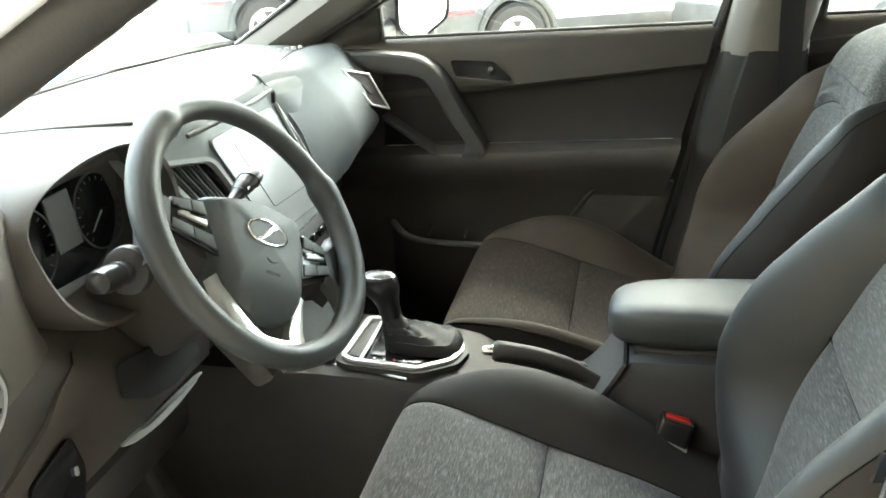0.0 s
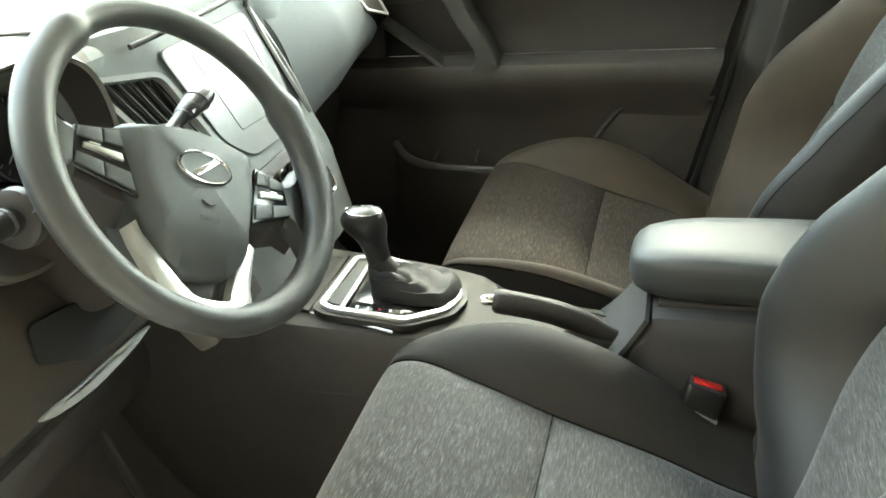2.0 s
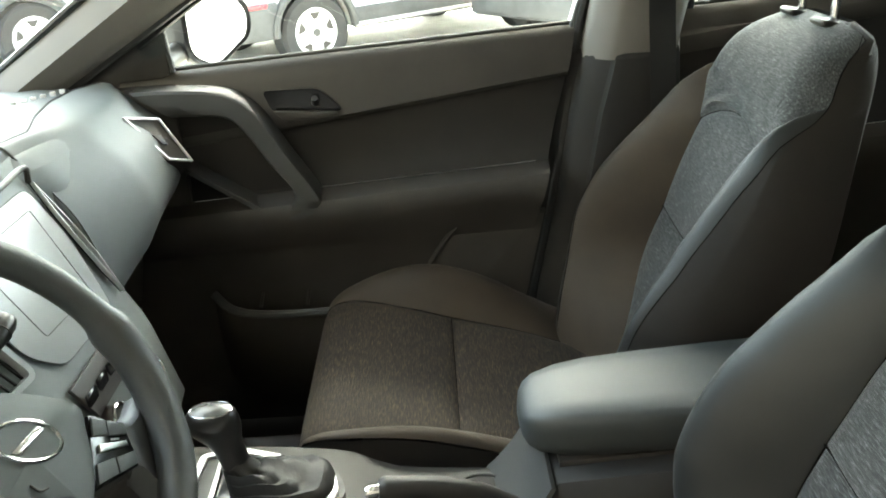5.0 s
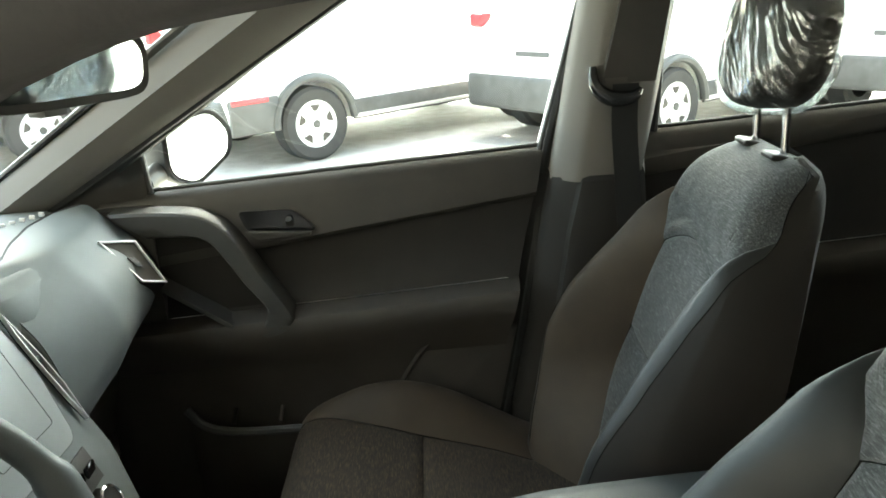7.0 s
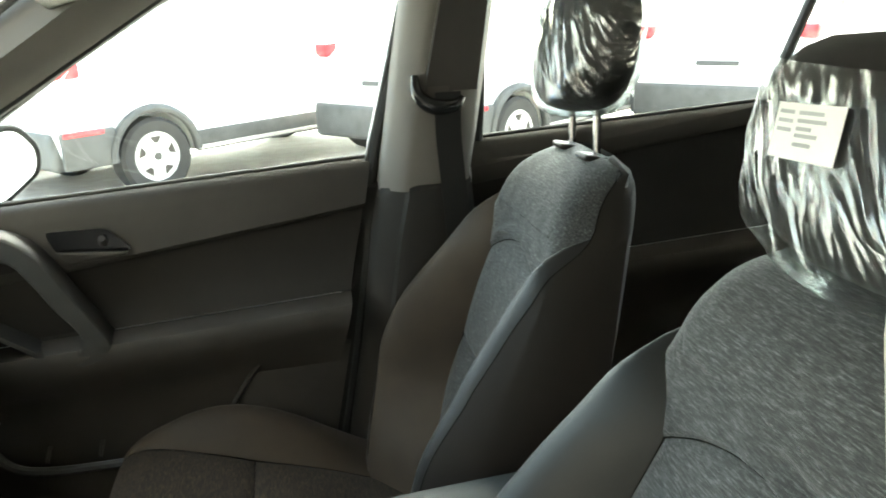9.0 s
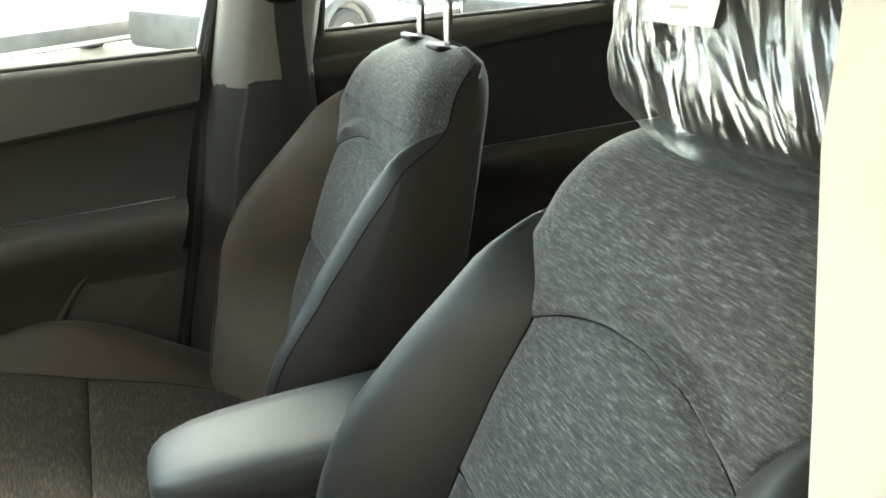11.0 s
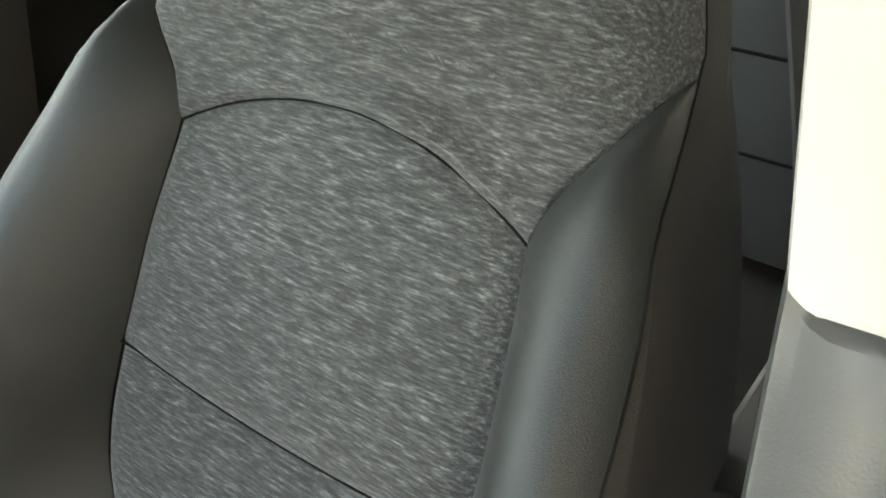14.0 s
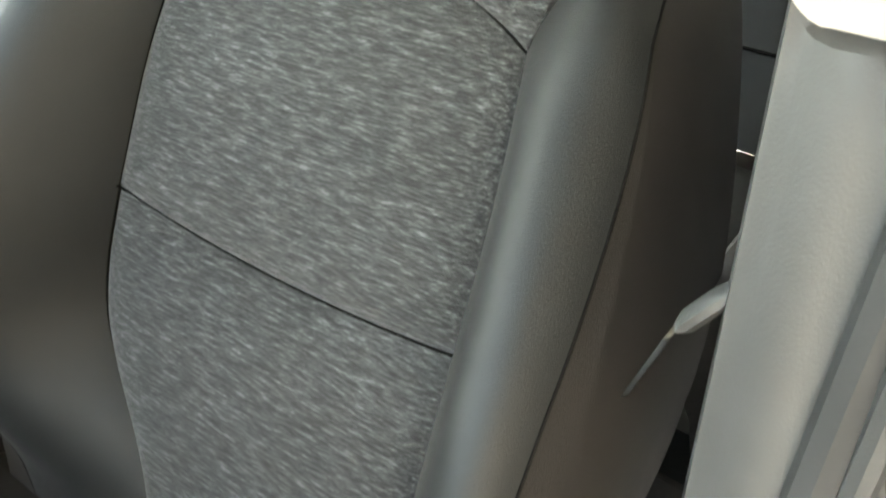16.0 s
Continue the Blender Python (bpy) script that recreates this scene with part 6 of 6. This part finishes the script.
mf = rounded([(-0.004, -0.088, 0.078), (0, 0.050, 0.088), (0, 0.098, 0.036), (0, 0.090, -0.014), (0, -0.020, -0.064), (-0.004, -0.088, -0.030)], 0.030, 5)
mm = pose(0, 0, 0, 0, 0, -31)
shell = part("housing", moved(skin([[Vector((x, p.y * k, 0.01 + (p.z - 0.01) * k)) for p in mf] for x, k in ((-0.11, 0.35), (-0.09, 0.7), (-0.05, 0.95), (-0.01, 1.05), (0.010, 1.05), (0.014, 1.0), (0.006, 0.92))], caps=True), mm), HOUSING, mo, "black mirror housing")
part("mirror_glass", moved(slab([Vector((0.008, p.y * 0.90, 0.01 + (p.z - 0.01) * 0.89)) for p in mf], (0.002, 0, 0)), mm), MIRROR, mo, "mirror glass")
part("mirror_foot", tube([(-0.07, -0.14, -0.03), (-0.06, -0.06, -0.02)], 0.022, 10), TRIM, mo)

# ---- inside mirror ----
io = thing("rear_view_mirror", "black framed rear-view mirror below the roof", "mirror", at=(-0.71, -0.072, 1.507))
fr = spline([(0, -0.118, 0.022), (0, -0.05, 0.032), (0, 0.09, 0.033), (0, 0.118, 0.025), (0, 0.124, 0), (0, 0.112, -0.028), (0, 0.05, -0.034), (0, -0.10, -0.032), (0, -0.12, -0.01)], 5, closed=True)
im = pose(0, 0, 0.0, -3.5, 0, -19)
part("mirror_case", moved(skin([[Vector((x, p.y * k, p.z * k)) for p in fr] for x, k in ((-0.035, 0.6), (-0.025, 0.92), (0.0, 1.0), (0.006, 0.97), (0.004, 0.90))]), im), SEAL, io, "black case")
part("mirror_face", moved(slab([Vector((0.0045, p.y * 0.90, p.z * 0.74)) for p in fr], (0.0010, 0, 0)), im), MIRROR, io, "mirror glass")
part("mirror_tab", moved(box((-0.005, -0.02, -0.036), (0.02, 0.03, 0.008), 0.002), im), TRIM, io)
part("mirror_stalk", tube([(-0.03, 0, 0.0), (-0.07, 0.0, 0.05), (-0.085, 0, 0.075)], [0.012, 0.012, 0.02], 10), TRIM, io)

# ---- sun visor, still in its film ----
vo = thing("sun_visor", "folded pale sun visor wrapped in clear film", "sun visor", at=(-0.62, 0.40, 1.575))
part("visor_panel", box((0, 0, 0.006), (0.13, 0.34, 0.014), 0.006, 3), HEADLINER, vo)


def visor_film(u, v):
    x, y = -0.075 + 0.15 * u, -0.18 + 0.36 * v
    k = noise.noise(Vector((x * 40, y * 40, 2.0)))
    return Vector((x + 0.004 * k, y + 0.006 * k, -0.008 + 0.007 * k))


vf = part("film_cover", grid(visor_film, 14, 30), FILM, vo, "crumpled clear protective film")
vf.visible_shadow = False

# ---- seat belts on the centre pillars ----
def seat_belt(s, tongue_z):
    o = Vector((-0.06, s * 0.62, 0.50))
    b = thing("seat_belt", "black seat-belt webbing hanging on the centre pillar", "seat belt", "front seat belts", at=o)

    def V(x, y, z):
        return Vector((x + 0.012, s * y, z)) - o

    lay = 0.040 if s < 0 else 0.0
    path = [V(-0.052, 0.578 + 0.4 * lay, 1.372), V(-0.052, 0.588 + 0.6 * lay, 1.30), V(-0.045, 0.594 + lay, 1.20), V(-0.035, 0.600 + lay, 1.05), V(-0.030, 0.608 + lay, 0.90), V(-0.04, 0.612 + lay, 0.75), V(-0.06, 0.63 + lay, 0.60)]
    P = spline(path, 5)
    part("webbing", skin([[p + Vector((dx, dy * s, 0)) for dx, dy in ((-0.0225, 0), (-0.0225, 0.0015), (0.0225, 0.0015), (0.0225, 0))] for p in P]), WEBBING, b)
    if s > 0:
        gd = spline([V(-0.106, 0.590, 1.402), V(-0.104, 0.584, 1.372), V(-0.085, 0.580, 1.352), V(-0.062, 0.578, 1.347), V(-0.038, 0.580, 1.350), V(-0.026, 0.584, 1.362)], 5)
        part("guide_loop", tube(gd, [0.006 + 0.008 * math.sin(math.pi * i / (len(gd) - 1)) for i in range(len(gd))], 10), GLOSS_BLACK, b, "black guide loop")
        part("guide_cover", moved(skin([[Vector((0.036 * k * math.cos(a), 0, 0.040 * k * math.sin(a))) + Vector((0, s * y, 0)) for a in [2 * math.pi * i / 24 for i in range(24)]] for k, y in ((1.0, 0.03), (1.0, 0.005), (0.9, -0.006), (0.6, -0.010))]), Matrix.Translation(V(-0.066, 0.600, 1.392))), PILLAR_DEEP_SHADE, b, "round grey cover")
    t0 = V(-0.032, 0.590, tongue_z)
    if s > 0:
        part("tongue_grip", moved(box((0, 0, 0), (0.040, 0.012, 0.020), 0.005, 3), Matrix.Translation(t0)), TRIM_GREY, b, "dark tongue grip")
    else:
        part("tongue_grip", tube([V(-0.130, 0.639, 1.093), V(-0.130, 0.642, 1.098), V(-0.129, 0.650, 1.110), V(-0.124, 0.660, 1.122)], [0.005, 0.0085, 0.0085, 0.006], 10, flat=0.55), TRIM_GREY, b, "grey tongue grip")
        fold = [V(dx - 0.132, y, z) for dx, y, z in ((-0.011, 0.640, 1.096), (0.011, 0.640, 1.096), (0.011, 0.631, 1.068), (0.006, 0.6285, 1.060), (-0.011, 0.6285, 1.060))]
        part("tongue_plate", frame_ring(fold, 0.0065, (-0.002, 0.002, 0.0), 0.0004), CHROME, b, "chrome tongue plate")
    if s > 0:
        part("tongue_plate", moved(slab([(-0.016, 0, -0.012), (0.016, 0, -0.012), (0.013, 0, -0.056), (0.005, 0, -0.062), (-0.013, 0, -0.056)], (0, 0.002, 0)), Matrix.Translation(t0) @ pose(0, 0, 0, s * 16, 38, 0)), CHROME, b, "chrome tongue plate")
    part("floor_anchor", box(V(-0.12, 0.625, 0.58), (0.05, 0.02, 0.08), 0.006), TRIM_LOW, b)


seat_belt(1, 1.10)
seat_belt(-1, 1.02)


# ---- parked cars outside ----
def wheel_parts(car, x, y, s, r=0.33):
    """A road wheel under a car: tyre, rim with five spokes and dark openings."""
    c = Vector((x, y, r))
    tyre = part("tyre", skin([[c + Vector((rr * math.cos(a), s * w, rr * math.sin(a))) for a in [2 * math.pi * i / 36 for i in range(36)]] for rr, w in ((0.21, 0.10), (0.30, 0.11), (r, 0.085), (r, -0.085), (0.30, -0.11), (0.21, -0.10))], loop=True), RUBBER, car, "black tyre")
    part("rim", skin([[c + Vector((rr * math.cos(a), s * w, rr * math.sin(a))) for a in [2 * math.pi * i / 36 for i in range(36)]] for rr, w in ((0.215, 0.10), (0.20, 0.085), (0.15, 0.092), (0.05, 0.10), (0.01, 0.10))], caps=False), WHEEL_PAINT, tyre, "silver wheel cover")
    for k in range(5):
        a = 2 * math.pi * k / 5 + 0.31
        q = [c + Vector((rr * math.cos(a + d), s * 0.0965, rr * math.sin(a + d))) for rr, d in ((0.115, -0.14), (0.178, -0.30), (0.178, 0.30), (0.115, 0.14))]
        part("rim_opening", slab(q, (0, s * 0.003, 0)), TRIM_LOW, tyre)
    part("hub_cap", tube([c + Vector((0, s * 0.095, 0)), c + Vector((0, s * 0.108, 0))], 0.035, 16), TRIM_GREY, tyre)


def parked_car(m, label, paint=PAINT):
    """A white compact sport utility car; length along x, tail at -x, wheels on the ground."""
    car = thing("parked_car", label, "car", "cars parked in the yard")
    prof = [(-2.12, 0.42), (-2.16, 0.60), (-2.13, 0.85), (-2.08, 1.02), (-1.98, 1.10), (-1.72, 1.50), (-1.55, 1.60), (-0.6, 1.64), (0.15, 1.58), (0.80, 1.12), (1.05, 1.06), (1.85, 0.95), (2.05, 0.80), (2.10, 0.55), (2.05, 0.36), (1.66, 0.34), (1.60, 0.55), (1.44, 0.70), (1.25, 0.73), (1.06, 0.70), (0.90, 0.55), (0.84, 0.32), (-0.92, 0.32), (-0.98, 0.55), (-1.14, 0.70), (-1.33, 0.73), (-1.52, 0.70), (-1.68, 0.55), (-1.74, 0.36)]
    def ring(y, k):
        return [Vector((x * (1 - 0.02 * k), y - math.copysign(max(0, z - 1.05) * 0.26, y), z)) for x, z in prof]
    part("body", skin([ring(-0.86, 1), ring(-0.885, 0), ring(-0.80, -0.5), ring(0.80, -0.5), ring(0.885, 0), ring(0.86, 1)]), paint, car)
    for s in (-1, 1):
        for x in (-1.33, 1.25):
            wheel_parts(car, x, s * 0.79, s)
            arch = [Vector((x + 0.40 * math.cos(a), s * 0.892, 0.34 + 0.40 * math.sin(a))) for a in [math.pi * i / 16 for i in range(17)]]
            part("wheel_arch", tube(arch, 0.045, 8, flat=0.8), CLADDING, car, "dark arch trim")
        part("sill", box((-0.04, s * 0.885, 0.40), (1.80, 0.03, 0.18), 0.01), CLADDING, car, "dark sill cladding")
        part("sill_strip", box((-0.04, s * 0.897, 0.345), (1.78, 0.03, 0.035), 0.008), SILVER, car, "silver sill strip")
        part("rear_corner", box((-1.91, s * 0.885, 0.48), (0.46, 0.05, 0.30), 0.015), CLADDING, car)
        part("reflector", box((-1.95, s * 0.910, 0.61), (0.34, 0.02, 0.040), 0.010), LENS, car, "red reflector")
        part("tail_lamp", box((-2.00, s * 0.79, 1.10), (0.24, 0.16, 0.13), 0.03), LENS, car, "red tail lamp")
        for x0, x1 in ((-1.50, -0.95), (-0.90, -0.15), (-0.10, 0.62)):
            zt = 1.52
            q = [(x0 + 0.02, 1.08), (x0 + 0.16 if x0 < -1.4 else x0 + 0.02, zt), (x1 - 0.36 if x1 > 0.3 else x1, zt), (x1, 1.08)]
            part("side_window", slab([Vector((x, s * (0.893 - max(0, z - 1.05) * 0.26), z)) for x, z in q], (0, s * 0.006, 0)), GLARE_GLASS, car, "side window, pale with sky glare in its colour")
        part("door_handle", box((-0.75, s * 0.895, 0.98), (0.14, 0.03, 0.025), 0.008), PAINT, car)
    part("rear_bumper", box((-2.14, 0, 0.48), (0.12, 1.70, 0.32), 0.05, 3), CLADDING, car, "dark lower bumper")
    part("rear_window", slab([(-2.02, -0.66, 1.14), (-1.76, -0.60, 1.47), (-1.76, 0.60, 1.47), (-2.02, 0.66, 1.14)], (-0.012, 0, 0.006)), GLARE_GLASS, car)
    part("plate", box((-2.150, 0, 0.78), (0.015, 0.42, 0.13), 0.004), TRIM_GREY, car, "plain number plate")
    part("roof_bar", tube([(-1.5, 0.60, 1.63), (-0.6, 0.62, 1.68), (0.1, 0.60, 1.62)], 0.015, 8), SILVER, car)
    car.matrix_basis = m
    return car


def on_yard(wx, wy, deg):
    """Puts the near rear wheel of a car at wx, wy, with the car turned by deg."""
    q = Matrix.Rotation(radians(deg), 4, "Z")
    return Matrix.Translation(Vector((wx, wy, 0)) - q @ Vector((-1.33, -0.79, 0))) @ q


HEAD = 37
first = parked_car(on_yard(-1.45, 6.84, HEAD), "white compact sport utility car parked slantwise outside")
copy_thing(first, on_yard(1.66, 6.55, HEAD))
copy_thing(first, on_yard(-4.13, 7.45, HEAD))
copy_thing(first, on_yard(4.75, 6.4, HEAD))
copy_thing(first, on_yard(-7.1, 8.2, HEAD))


# ---- blue heap on the yard, for an unidentified blue object ----
sheet = thing("blue_heap", "bright blue heap in place of an unidentified blue object", "tarpaulin", at=(-4.9, 4.6, 0))


def heap(u, v):
    x, y = -0.75 + 1.5 * u, -0.9 + 1.8 * v
    k = max(0, 1 - (2 * u - 1) ** 2) * max(0, 1 - (2 * v - 1) ** 2)
    return Vector((x, y, 0.01 + 0.34 * k ** 0.5 + 0.05 * k * noise.noise(Vector((x * 4, y * 4, 1)))))


part("sheet", grid(heap, 24, 28, 0.006), BLUE_PAINT, sheet, "blue plastic")
